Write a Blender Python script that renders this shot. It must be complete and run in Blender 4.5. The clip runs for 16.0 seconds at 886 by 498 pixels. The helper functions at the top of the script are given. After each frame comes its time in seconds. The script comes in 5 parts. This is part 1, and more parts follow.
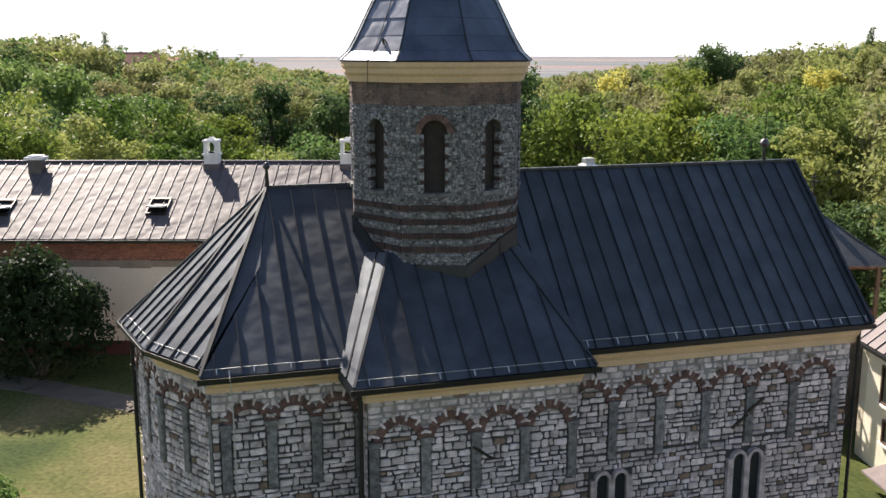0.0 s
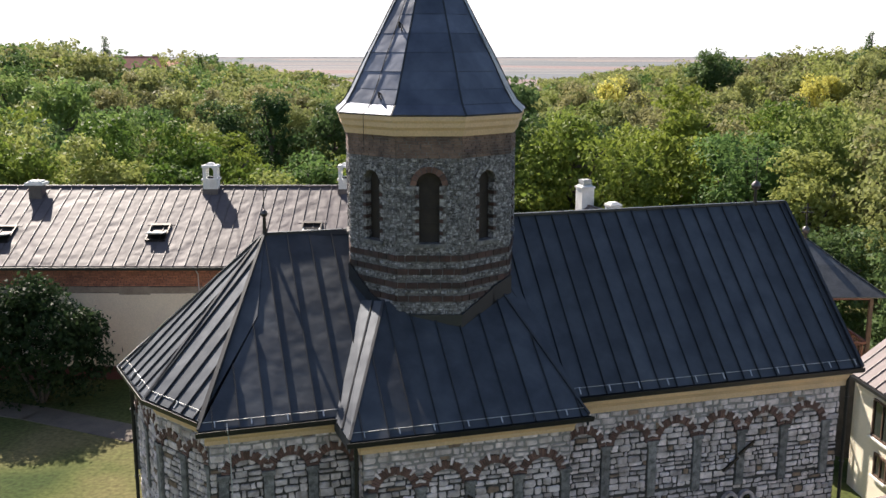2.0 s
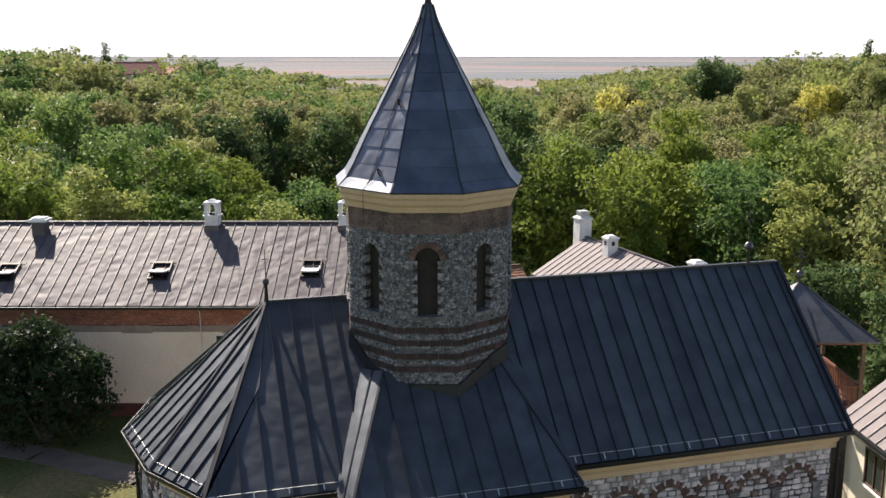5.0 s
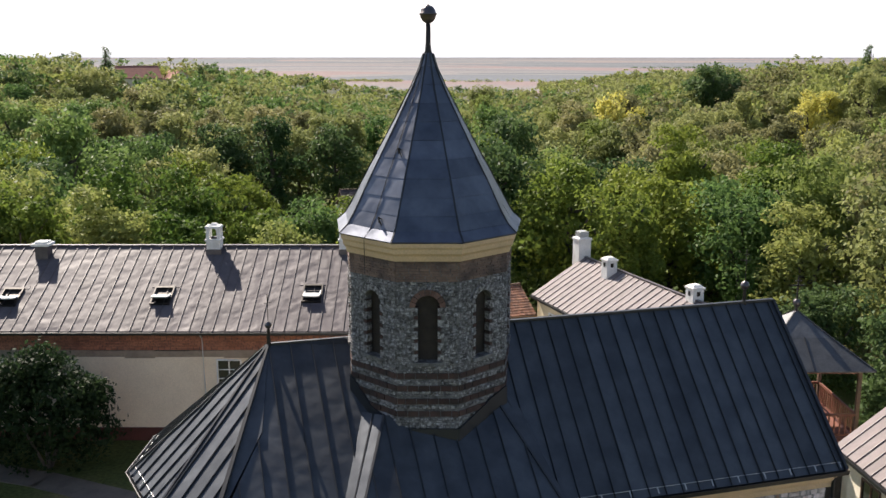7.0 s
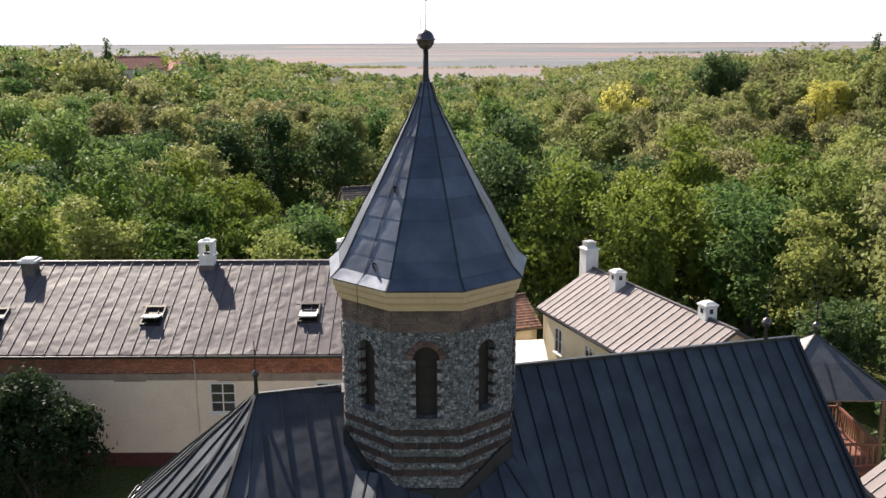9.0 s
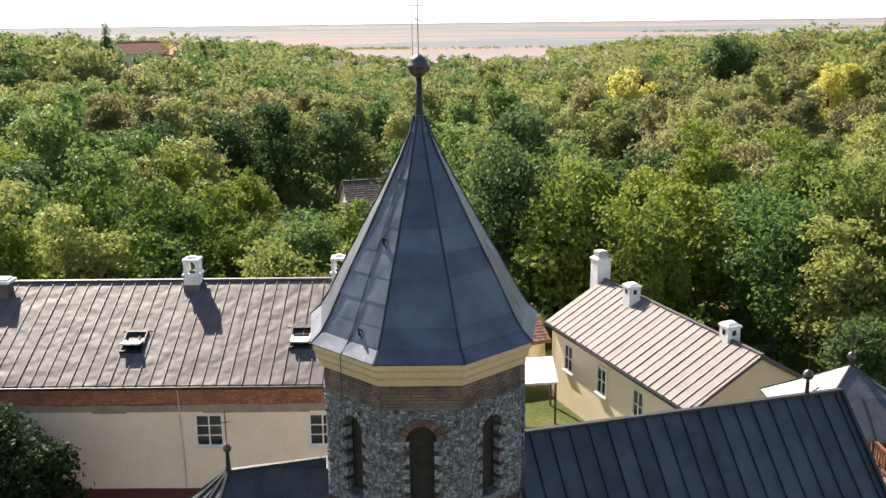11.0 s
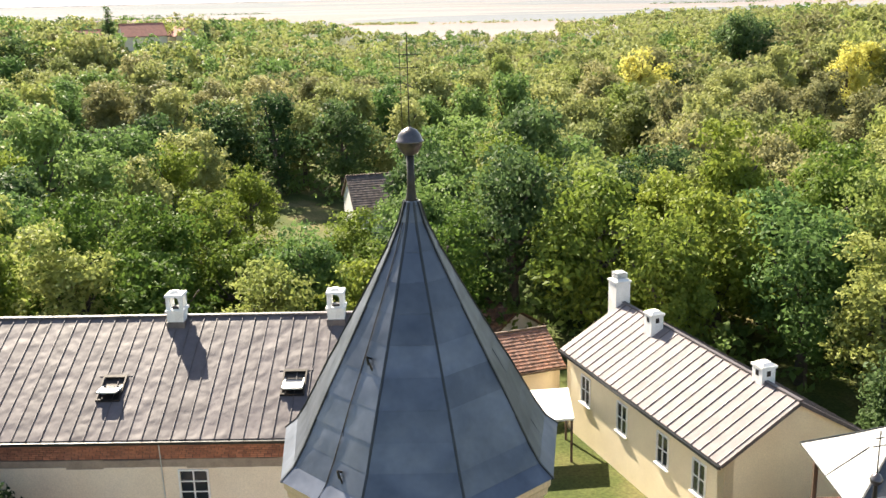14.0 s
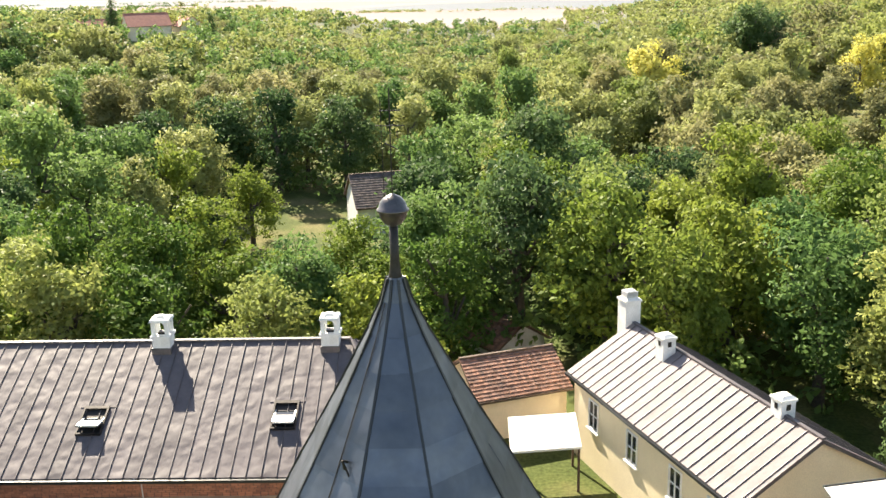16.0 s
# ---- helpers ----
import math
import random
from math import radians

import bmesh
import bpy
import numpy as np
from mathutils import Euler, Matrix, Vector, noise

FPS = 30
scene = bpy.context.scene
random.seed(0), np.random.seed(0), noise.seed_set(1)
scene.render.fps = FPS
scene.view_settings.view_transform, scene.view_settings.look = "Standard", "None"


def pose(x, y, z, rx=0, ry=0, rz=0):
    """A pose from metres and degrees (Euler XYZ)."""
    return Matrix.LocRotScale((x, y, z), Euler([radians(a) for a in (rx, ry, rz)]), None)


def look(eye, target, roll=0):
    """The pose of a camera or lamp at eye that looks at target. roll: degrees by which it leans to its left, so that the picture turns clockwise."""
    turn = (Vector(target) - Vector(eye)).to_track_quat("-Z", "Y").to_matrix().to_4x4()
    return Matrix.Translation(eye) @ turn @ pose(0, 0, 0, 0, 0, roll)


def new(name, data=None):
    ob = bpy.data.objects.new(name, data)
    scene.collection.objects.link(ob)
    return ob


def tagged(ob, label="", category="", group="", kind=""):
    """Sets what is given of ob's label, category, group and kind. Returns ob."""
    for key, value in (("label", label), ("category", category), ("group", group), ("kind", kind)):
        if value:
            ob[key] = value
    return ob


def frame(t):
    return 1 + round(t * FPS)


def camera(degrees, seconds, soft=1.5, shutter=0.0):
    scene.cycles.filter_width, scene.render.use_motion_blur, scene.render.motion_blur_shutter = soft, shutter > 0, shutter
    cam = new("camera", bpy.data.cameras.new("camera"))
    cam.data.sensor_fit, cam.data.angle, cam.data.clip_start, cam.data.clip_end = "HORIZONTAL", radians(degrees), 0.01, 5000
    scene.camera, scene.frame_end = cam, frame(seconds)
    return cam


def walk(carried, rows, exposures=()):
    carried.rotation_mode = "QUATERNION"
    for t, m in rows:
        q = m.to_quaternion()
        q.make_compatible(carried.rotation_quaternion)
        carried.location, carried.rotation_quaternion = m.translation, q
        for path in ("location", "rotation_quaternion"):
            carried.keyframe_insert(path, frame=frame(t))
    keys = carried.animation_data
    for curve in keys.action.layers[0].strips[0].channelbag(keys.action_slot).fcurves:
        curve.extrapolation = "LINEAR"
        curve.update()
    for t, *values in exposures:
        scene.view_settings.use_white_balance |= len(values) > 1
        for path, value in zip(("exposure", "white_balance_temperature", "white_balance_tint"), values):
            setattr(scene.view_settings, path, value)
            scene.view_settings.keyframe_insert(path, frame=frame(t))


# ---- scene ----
cam = camera(49.0, 16.0, 1.5)

PATH = [
    (0, (0.226, -24.281, 14.438), (0.226, -22.32, 14.046), -0.0),
    (0.5, (0.244, -24.273, 14.721), (0.244, -22.312, 14.329), -0.0),
    (1, (0.274, -24.345, 15.048), (0.274, -22.384, 14.657), 0.0),
    (1.5, (0.31, -24.397, 15.343), (0.31, -22.436, 14.951), 0.0),
    (2, (0.351, -24.398, 15.65), (0.351, -22.437, 15.258), 0.0),
    (2.5, (0.392, -24.406, 15.946), (0.392, -22.444, 15.554), 0.0),
    (3, (0.408, -24.418, 16.256), (0.408, -22.457, 15.864), 0.0),
    (3.5, (0.407, -24.455, 16.538), (0.407, -22.494, 16.146), 0.0),
    (4, (0.392, -24.498, 16.849), (0.393, -22.537, 16.456), -0.0),
    (6.5, (0.39, -24.621, 18.334), (0.39, -22.66, 17.942), -0.0),
    (7, (0.4, -24.672, 18.633), (0.4, -22.711, 18.241), -0.0),
    (7.5, (0.397, -24.707, 18.902), (0.397, -22.746, 18.51), -0.0),
    (8, (0.428, -24.123, 19.150), (0.425, -22.162, 18.755), -0.00),
    (8.5, (0.468, -23.401, 19.381), (0.461, -21.443, 18.974), -0.14),
    (9, (0.510, -22.606, 19.605), (0.501, -20.650, 19.185), -0.27),
    (11.5, (0.705, -18.461, 20.714), (0.681, -16.517, 20.248), -0.83),
    (12, (0.735, -17.721, 20.944), (0.708, -15.778, 20.470), -0.94),
    (12.5, (0.763, -17.028, 21.177), (0.732, -15.088, 20.694), -1.04),
    (13, (0.790, -16.382, 21.410), (0.755, -14.444, 20.918), -1.15),
    (13.5, (0.818, -15.776, 21.641), (0.780, -13.840, 21.141), -1.25),
    (14, (0.849, -15.200, 21.866), (0.807, -13.266, 21.358), -1.35),
    (14.5, (0.887, -14.637, 22.081), (0.842, -12.705, 21.566), -1.35),
    (15, (0.936, -14.067, 22.281), (0.887, -12.137, 21.759), -1.35),
    (15.5, (0.999, -13.465, 22.461), (0.946, -11.537, 21.934), -1.35),
    (16, (1.081, -12.801, 22.613), (1.024, -10.874, 22.081), -1.35),
]
walk(cam, [(t, look(eye, target, roll)) for t, eye, target, roll in PATH],
     [(0, 1.06, 6900, 15), (3, 1.0, 6900, 15), (7.5, 0.86, 6900, 15), (9, 0.96, 6950, 15), (11.5, 1.43, 7200, 13), (16, 1.84, 7450, 9)])


# ---- world, sun, exposure ----
SUN_DIR = Vector((-0.383, 0.663, 0.643)).normalized()
world = bpy.data.worlds.new("world")
scene.world = world
world.use_nodes = True
wn = world.node_tree
sky = wn.nodes.new("ShaderNodeTexSky")
sky.sky_type = "NISHITA"
sky.sun_disc = False
sky.sun_elevation = math.asin(SUN_DIR.z)
sky.sun_rotation = math.atan2(SUN_DIR.x, SUN_DIR.y)
sky.air_density, sky.dust_density, sky.ozone_density = 1.0, 0.6, 1.0
wbg = wn.nodes["Background"]
wbg.inputs["Strength"].default_value = 0.082
wn.links.new(sky.outputs["Color"], wbg.inputs["Color"])
sun_data = bpy.data.lights.new("sun", "SUN")
sun_data.energy, sun_data.angle, sun_data.color = 5.0, radians(0.6), (1.0, 0.95, 0.86)
sun = new("sun", sun_data)
sun.matrix_world = look((0, 0, 60), Vector((0, 0, 60)) - SUN_DIR)


# ---- materials ----
def mat(name, a, b=None, scale=3.0, rough=0.7, metal=0.0, bump=0.15, fine=30.0, vary=0.0, rand=False, dist=0.02, spec=0.5, blotch=(0.35, 0.7), soft=False, speck=0.5):
    """Two colours mixed by noise at two scales, fine relief, and a change of value from object to object or piece to piece."""
    m = bpy.data.materials.new(name)
    m.use_nodes = True
    nt = m.node_tree
    n, l = nt.nodes, nt.links
    p = n["Principled BSDF"]
    p.inputs["Roughness"].default_value = rough
    p.inputs["Metallic"].default_value = metal
    p.inputs["Specular IOR Level"].default_value = spec
    co = n.new("ShaderNodeTexCoord")
    n1 = n.new("ShaderNodeTexNoise")
    n1.inputs["Scale"].default_value, n1.inputs["Detail"].default_value = scale, 1.5 if soft else 6
    l.new(co.outputs["Object"], n1.inputs["Vector"])
    n2 = n.new("ShaderNodeTexNoise")
    n2.inputs["Scale"].default_value, n2.inputs["Detail"].default_value = fine, 4
    l.new(co.outputs["Object"], n2.inputs["Vector"])
    mr = n.new("ShaderNodeMapRange")
    mr.inputs["From Min"].default_value, mr.inputs["From Max"].default_value = blotch
    l.new(n1.outputs["Fac"], mr.inputs["Value"])
    mix = n.new("ShaderNodeMix")
    mix.data_type = "RGBA"
    mix.inputs["A"].default_value = (*a, 1)
    mix.inputs["B"].default_value = (*(b or [c * 0.7 for c in a]), 1)
    l.new(mr.outputs["Result"], mix.inputs["Factor"])
    hsv = n.new("ShaderNodeHueSaturation")
    l.new(mix.outputs["Result"], hsv.inputs["Color"])
    val = n.new("ShaderNodeMath")
    val.operation = "MULTIPLY_ADD"
    l.new(n2.outputs["Fac"], val.inputs[0])
    val.inputs[1].default_value, val.inputs[2].default_value = speck, 1 - speck / 2
    val.use_clamp = False
    last = val
    if vary:
        src = n.new("ShaderNodeObjectInfo").outputs["Random"] if not rand else n.new("ShaderNodeNewGeometry").outputs["Random Per Island"]
        v2 = n.new("ShaderNodeMath")
        v2.operation = "MULTIPLY_ADD"
        l.new(src, v2.inputs[0])
        v2.inputs[1].default_value, v2.inputs[2].default_value = vary, 1 - vary / 2
        v3 = n.new("ShaderNodeMath")
        v3.operation = "MULTIPLY"
        l.new(val.outputs[0], v3.inputs[0])
        l.new(v2.outputs[0], v3.inputs[1])
        last = v3
    l.new(last.outputs[0], hsv.inputs["Value"])
    l.new(hsv.outputs["Color"], p.inputs["Base Color"])
    if bump:
        add = n.new("ShaderNodeMath")
        add.operation = "MULTIPLY_ADD"
        l.new(n1.outputs["Fac"], add.inputs[0])
        add.inputs[1].default_value = 2.0
        if not soft:
            l.new(n2.outputs["Fac"], add.inputs[2])
        bp = n.new("ShaderNodeBump")
        bp.inputs["Strength"].default_value, bp.inputs["Distance"].default_value = bump, dist
        l.new(add.outputs[0], bp.inputs["Height"])
        l.new(bp.outputs["Normal"], p.inputs["Normal"])
    return m


def leaf_mat(name, a, b, vary=0.7):
    """Foliage: colour changes from leaf to leaf and tree to tree, some light passes through."""
    m = bpy.data.materials.new(name)
    m.use_nodes = True
    n, l = m.node_tree.nodes, m.node_tree.links
    p = n["Principled BSDF"]
    p.inputs["Roughness"].default_value = 0.55
    p.inputs["Specular IOR Level"].default_value = 0.1
    g = n.new("ShaderNodeNewGeometry")
    o = n.new("ShaderNodeObjectInfo")
    mix = n.new("ShaderNodeMix")
    mix.data_type = "RGBA"
    mix.inputs["A"].default_value, mix.inputs["B"].default_value = (a[0] * 1.13, a[1] * 1.1, a[2] * 1.2, 1), (b[0] * 1.06, b[1] * 1.05, b[2] * 1.15, 1)
    ad = n.new("ShaderNodeMath")
    ad.operation = "MULTIPLY_ADD"
    l.new(g.outputs["Random Per Island"], ad.inputs[0])
    ad.inputs[1].default_value = 0.24
    sc = n.new("ShaderNodeMath")
    sc.operation = "MULTIPLY_ADD"
    l.new(o.outputs["Random"], sc.inputs[0])
    sc.inputs[1].default_value, sc.inputs[2].default_value = vary, -vary / 8
    l.new(sc.outputs[0], ad.inputs[2])
    ad.use_clamp = True
    l.new(ad.outputs[0], mix.inputs["Factor"])
    l.new(mix.outputs["Result"], p.inputs["Base Color"])
    tr = n.new("ShaderNodeBsdfTranslucent")
    l.new(mix.outputs["Result"], tr.inputs["Color"])
    ms = n.new("ShaderNodeMixShader")
    ms.inputs["Fac"].default_value = 0.43
    l.new(p.outputs[0], ms.inputs[1])
    l.new(tr.outputs[0], ms.inputs[2])
    l.new(ms.outputs[0], n["Material Output"].inputs["Surface"])
    return m


ROOF_DARK = mat("dark_roof_sheet", (0.108, 0.118, 0.132), (0.076, 0.084, 0.098), 1.7, 0.64, 0.9, 0.26, 8, 0.3, dist=0.05, soft=True, speck=0.3, spec=0.95)
SEAM_DARK = mat("dark_roof_seam", (0.026, 0.028, 0.033), (0.02, 0.022, 0.026), 4, 0.45, 0.0, 0.05)
SPIRE_SHEET = mat("spire_sheet", (0.15, 0.163, 0.195), (0.108, 0.12, 0.148), 1.8, 0.5, 0.95, 0.5, 9, 0.28, dist=0.04, soft=True, speck=0.3, spec=0.9)
ROOF_ROSE = mat("mauve_roof_sheet", (0.132, 0.112, 0.115), (0.104, 0.088, 0.092), 1.5, 0.6, 0.0, 0.6, 7, 0.25, dist=0.08, soft=True, speck=0.45, spec=0.2)
SEAM_ROSE = mat("mauve_roof_seam", (0.12, 0.1, 0.1), None, 4, 0.5, 0.1, 0.05)
ROOF_PINK = mat("pale_rose_roof_sheet", (0.23, 0.194, 0.19), (0.19, 0.16, 0.157), 1.6, 0.65, 0.0, 0.4, 8, 0.1, dist=0.05, soft=True, speck=0.3, spec=0.2)
GUTTER = mat("black_gutter_metal", (0.02, 0.021, 0.023), (0.03, 0.03, 0.03), 6, 0.4, 0.4, 0.05)
GALV = mat("galvanised_guard", (0.6, 0.6, 0.6), (0.5, 0.5, 0.5), 8, 0.45, 0.4, 0.05)
CREAM = mat("cream_plaster", (0.8, 0.69, 0.54), (0.73, 0.62, 0.48), 0.9, 0.9, 0, 0.1, 25)
OCHRE = mat("ochre_cornice_paint", (0.7, 0.49, 0.3), (0.6, 0.42, 0.26), 1.5, 0.85, 0, 0.1, 25)
YELLOWISH = mat("pale_yellow_plaster", (0.8, 0.68, 0.47), (0.74, 0.62, 0.42), 0.8, 0.9, 0, 0.1, 25)
PALE_CREAM = mat("pale_cream_plaster", (0.82, 0.75, 0.61), (0.74, 0.67, 0.54), 0.8, 0.9, 0, 0.1, 25)
ZINC = mat("weathered_grey_zinc", (0.13, 0.135, 0.14), (0.09, 0.094, 0.1), 2.5, 0.55, 0.5, 0.3, 12, 0.3)
WHITE = mat("white_limewash", (0.8, 0.79, 0.76), (0.66, 0.64, 0.6), 2.0, 0.85, 0, 0.15, 25)
MORTAR = mat("dark_mortar", (0.075, 0.068, 0.062), (0.045, 0.042, 0.04), 4, 0.95, 0, 0.3)
STONE = mat("pale_ashlar", (0.76, 0.66, 0.655), (0.37, 0.305, 0.28), 5, 0.9, 0, 0.6, 28, 0.55, dist=0.015)
STONE_J = mat("pale_ashlar_small", (0.76, 0.66, 0.655), (0.37, 0.305, 0.28), 5, 0.9, 0, 0.6, 28, 0.6, rand=True, dist=0.015)
DRUM_ST = mat("weathered_drum_stone", (0.42, 0.405, 0.41), (0.07, 0.064, 0.063), 13.0, 0.92, 0, 1.0, 40, 0.6, rand=True, dist=0.03, blotch=(0.33, 0.64), speck=2.2)
DRUM_MORTAR = mat("sooty_drum_mortar", (0.21, 0.203, 0.2), (0.05, 0.047, 0.047), 6, 0.95, 0, 0.7, 18, speck=1.2)
PILASTER = mat("grey_pilaster_stone", (0.25, 0.24, 0.235), (0.085, 0.082, 0.08), 7, 0.9, 0, 0.8, 35, 0.5, speck=1.3)
BROWN_ST = mat("rusty_brown_stone", (0.3, 0.2, 0.14), (0.16, 0.115, 0.09), 6, 0.9, 0, 0.6, 28, 0.5, dist=0.015)
PALE_MORTAR = mat("pale_grey_pointing", (0.3, 0.28, 0.27), (0.2, 0.185, 0.175), 3, 0.95, 0, 0.4)
BRICK = mat("dull_red_brick", (0.19, 0.105, 0.083), (0.11, 0.066, 0.055), 6, 0.9, 0, 0.4, 45, 0.5)
BRICK_DARK = mat("sooty_brick_band", (0.085, 0.045, 0.038), (0.04, 0.029, 0.026), 3, 0.92, 0, 0.5, 40, 0.5, rand=True)
FRIEZE = mat("smoky_brown_brick", (0.23, 0.15, 0.12), (0.08, 0.06, 0.055), 2.2, 0.92, 0, 0.5, 30, 0.3, rand=True, speck=0.9)
BRICK_BARE = mat("bare_orange_brick", (0.42, 0.17, 0.1), (0.3, 0.13, 0.085), 2.5, 0.9, 0, 0.4, 30, 0.5, rand=True)
RENDER_OLD = mat("scraped_old_render", (0.34, 0.27, 0.21), (0.24, 0.19, 0.15), 2.2, 0.95, 0, 0.5, 20)
TILE_OLD = mat("old_clay_tile", (0.3, 0.15, 0.1), (0.16, 0.1, 0.08), 3, 0.9, 0, 0.4, 30, 0.7, rand=True)
TILE_BARN = mat("mossy_dark_tile", (0.15, 0.11, 0.1), (0.09, 0.075, 0.07), 2, 0.9, 0, 0.4, 30, 0.6, rand=True)
TILE_RED = mat("red_house_tile", (0.42, 0.17, 0.12), (0.32, 0.13, 0.1), 1.0, 0.85, 0, 0.3, 20)
WOOD = mat("brown_timber", (0.12, 0.07, 0.045), (0.08, 0.05, 0.035), 5, 0.7, 0, 0.3, 40, 0.3)
WOOD_RED = mat("red_brown_timber", (0.22, 0.08, 0.05), (0.15, 0.06, 0.04), 5, 0.6, 0, 0.3, 40, 0.3)
BARK = mat("grey_brown_bark", (0.1, 0.08, 0.065), (0.06, 0.05, 0.04), 5, 0.95, 0, 0.6, 30)
IRON = mat("blackened_iron", (0.03, 0.028, 0.026), (0.05, 0.04, 0.035), 10, 0.5, 0.6, 0.1)
BRONZE = mat("tarnished_copper_ball", (0.17, 0.14, 0.14), (0.1, 0.1, 0.1), 6, 0.35, 0.8, 0.1)
BOARD = mat("window_board", (0.045, 0.034, 0.028), (0.028, 0.022, 0.019), 5, 0.8, 0, 0.3, 40)
FRAME_WHITE = mat("white_window_paint", (0.75, 0.74, 0.72), (0.68, 0.67, 0.65), 3, 0.5, 0, 0.02)
BASE_RED = mat("dark_red_plinth_paint", (0.11, 0.03, 0.025), (0.08, 0.025, 0.02), 2, 0.8, 0, 0.1)
PATHMAT = mat("worn_paving", (0.15, 0.125, 0.1), (0.105, 0.088, 0.072), 1.5, 0.95, 0, 0.3, 12)
GLASS = bpy.data.materials.new("window_glass")
GLASS.use_nodes = True
gp = GLASS.node_tree.nodes["Principled BSDF"]
gp.inputs["Base Color"].default_value = (0.02, 0.024, 0.03, 1)
gp.inputs["Roughness"].default_value, gp.inputs["Specular IOR Level"].default_value = 0.06, 0.8
LEAVES = {
    "walnut": leaf_mat("walnut_leaves", (0.075, 0.14, 0.026), (0.27, 0.31, 0.05)),
    "deep": leaf_mat("dark_leaves", (0.045, 0.09, 0.03), (0.12, 0.18, 0.06)),
    "evergreen": leaf_mat("evergreen_shrub_leaves", (0.02, 0.04, 0.014), (0.06, 0.09, 0.035)),
    "green": leaf_mat("green_leaves", (0.085, 0.165, 0.045), (0.23, 0.31, 0.085)),
    "lime": leaf_mat("yellow_green_leaves", (0.17, 0.23, 0.055), (0.4, 0.41, 0.12)),
    "olive": leaf_mat("olive_locust_leaves", (0.17, 0.205, 0.065), (0.4, 0.41, 0.14)),
    "rust": leaf_mat("brownish_leaves", (0.19, 0.195, 0.08), (0.36, 0.34, 0.14)),
    "gold": leaf_mat("golden_leaves", (0.5, 0.48, 0.1), (0.74, 0.68, 0.24), 0.3),
}


# ---- building tools ----
class Mesh:
    """Collects polygons for one mesh."""

    def __init__(self):
        self.v, self.f = [], []

    def poly(self, pts):
        k = len(self.v)
        self.v += [tuple(p) for p in pts]
        self.f.append(tuple(range(k, k + len(pts))))

    def prism(self, low, high):
        """Solid between two outlines with the same count of points."""
        k, n = len(self.v), len(low)
        self.v += [tuple(p) for p in low] + [tuple(p) for p in high]
        self.f.append(tuple(range(k + n - 1, k - 1, -1)))
        self.f.append(tuple(range(k + n, k + 2 * n)))
        for i in range(n):
            j = (i + 1) % n
            self.f.append((k + i, k + j, k + n + j, k + n + i))

    def box(self, x0, x1, y0, y1, z0, z1, m=None):
        a = [Vector(p) for p in ((x0, y0, z0), (x1, y0, z0), (x1, y1, z0), (x0, y1, z0))]
        b = [Vector(p) for p in ((x0, y0, z1), (x1, y0, z1), (x1, y1, z1), (x0, y1, z1))]
        if m is not None:
            a, b = [m @ p for p in a], [m @ p for p in b]
        self.prism(a, b)

    def bar(self, p, q, w, h=None):
        """A bar of rectangular section from p to q."""
        p, q = Vector(p), Vector(q)
        d = (q - p).normalized()
        side = d.cross(Vector((0, 0, 1)))
        side = side.normalized() if side.length > 1e-3 else Vector((1, 0, 0))
        up = side.cross(d)
        h = h or w
        c = [side * sx * w / 2 + up * sy * h / 2 for sx, sy in ((-1, -1), (1, -1), (1, 1), (-1, 1))]
        self.prism([p + x for x in c], [q + x for x in c])

    def tube(self, pts, r, n=5):
        """A thin round wire through points."""
        k = len(self.v)
        pts = [Vector(p) for p in pts]
        for i, p in enumerate(pts):
            d = (pts[min(i + 1, len(pts) - 1)] - pts[max(i - 1, 0)]).normalized()
            a = d.cross(Vector((0.3, 0.2, 1))).normalized()
            b = d.cross(a)
            self.v += [tuple(p + (a * math.cos(2 * math.pi * j / n) + b * math.sin(2 * math.pi * j / n)) * r) for j in range(n)]
        for i in range(len(pts) - 1):
            for j in range(n):
                j2 = (j + 1) % n
                self.f.append((k + i * n + j, k + i * n + j2, k + (i + 1) * n + j2, k + (i + 1) * n + j))

    def lathe(self, rows, n=12, at=(0, 0, 0)):
        """Rings of (radius, height) about an upright axis."""
        k = len(self.v)
        for r, z in rows:
            for i in range(n):
                a = 2 * math.pi * i / n
                self.v.append((at[0] + r * math.cos(a), at[1] + r * math.sin(a), at[2] + z))
        for j in range(len(rows) - 1):
            for i in range(n):
                i2 = (i + 1) % n
                self.f.append((k + j * n + i, k + j * n + i2, k + (j + 1) * n + i2, k + (j + 1) * n + i))
        self.f.append(tuple(k + i for i in reversed(range(n))))
        self.f.append(tuple(k + (len(rows) - 1) * n + i for i in range(n)))

    def data(self, name, material, smooth=False):
        me = bpy.data.meshes.new(name)
        me.from_pydata(self.v, [], self.f)
        me.materials.append(material)
        if smooth:
            me.shade_smooth()
        me.update()
        return me


def part(name, mesh, material, parent, label="", kind="", smooth=False):
    """Links a mesh as one object under a thing or a part."""
    ob = new(name, mesh.data(name, material, smooth) if isinstance(mesh, Mesh) else mesh)
    ob.parent = parent
    return tagged(ob, label, "", "", kind)


def thing(name, label, category, at=None, group="", kind=""):
    ob = new(name)
    ob.empty_display_size = 0.2
    if at is not None:
        ob.matrix_world = at
    return tagged(ob, label, category, group, kind)


def alone(name, mesh, material, label, category, kind="", group="", smooth=False):
    ob = new(name, mesh.data(name, material, smooth))
    return tagged(ob, label, category, group, kind)


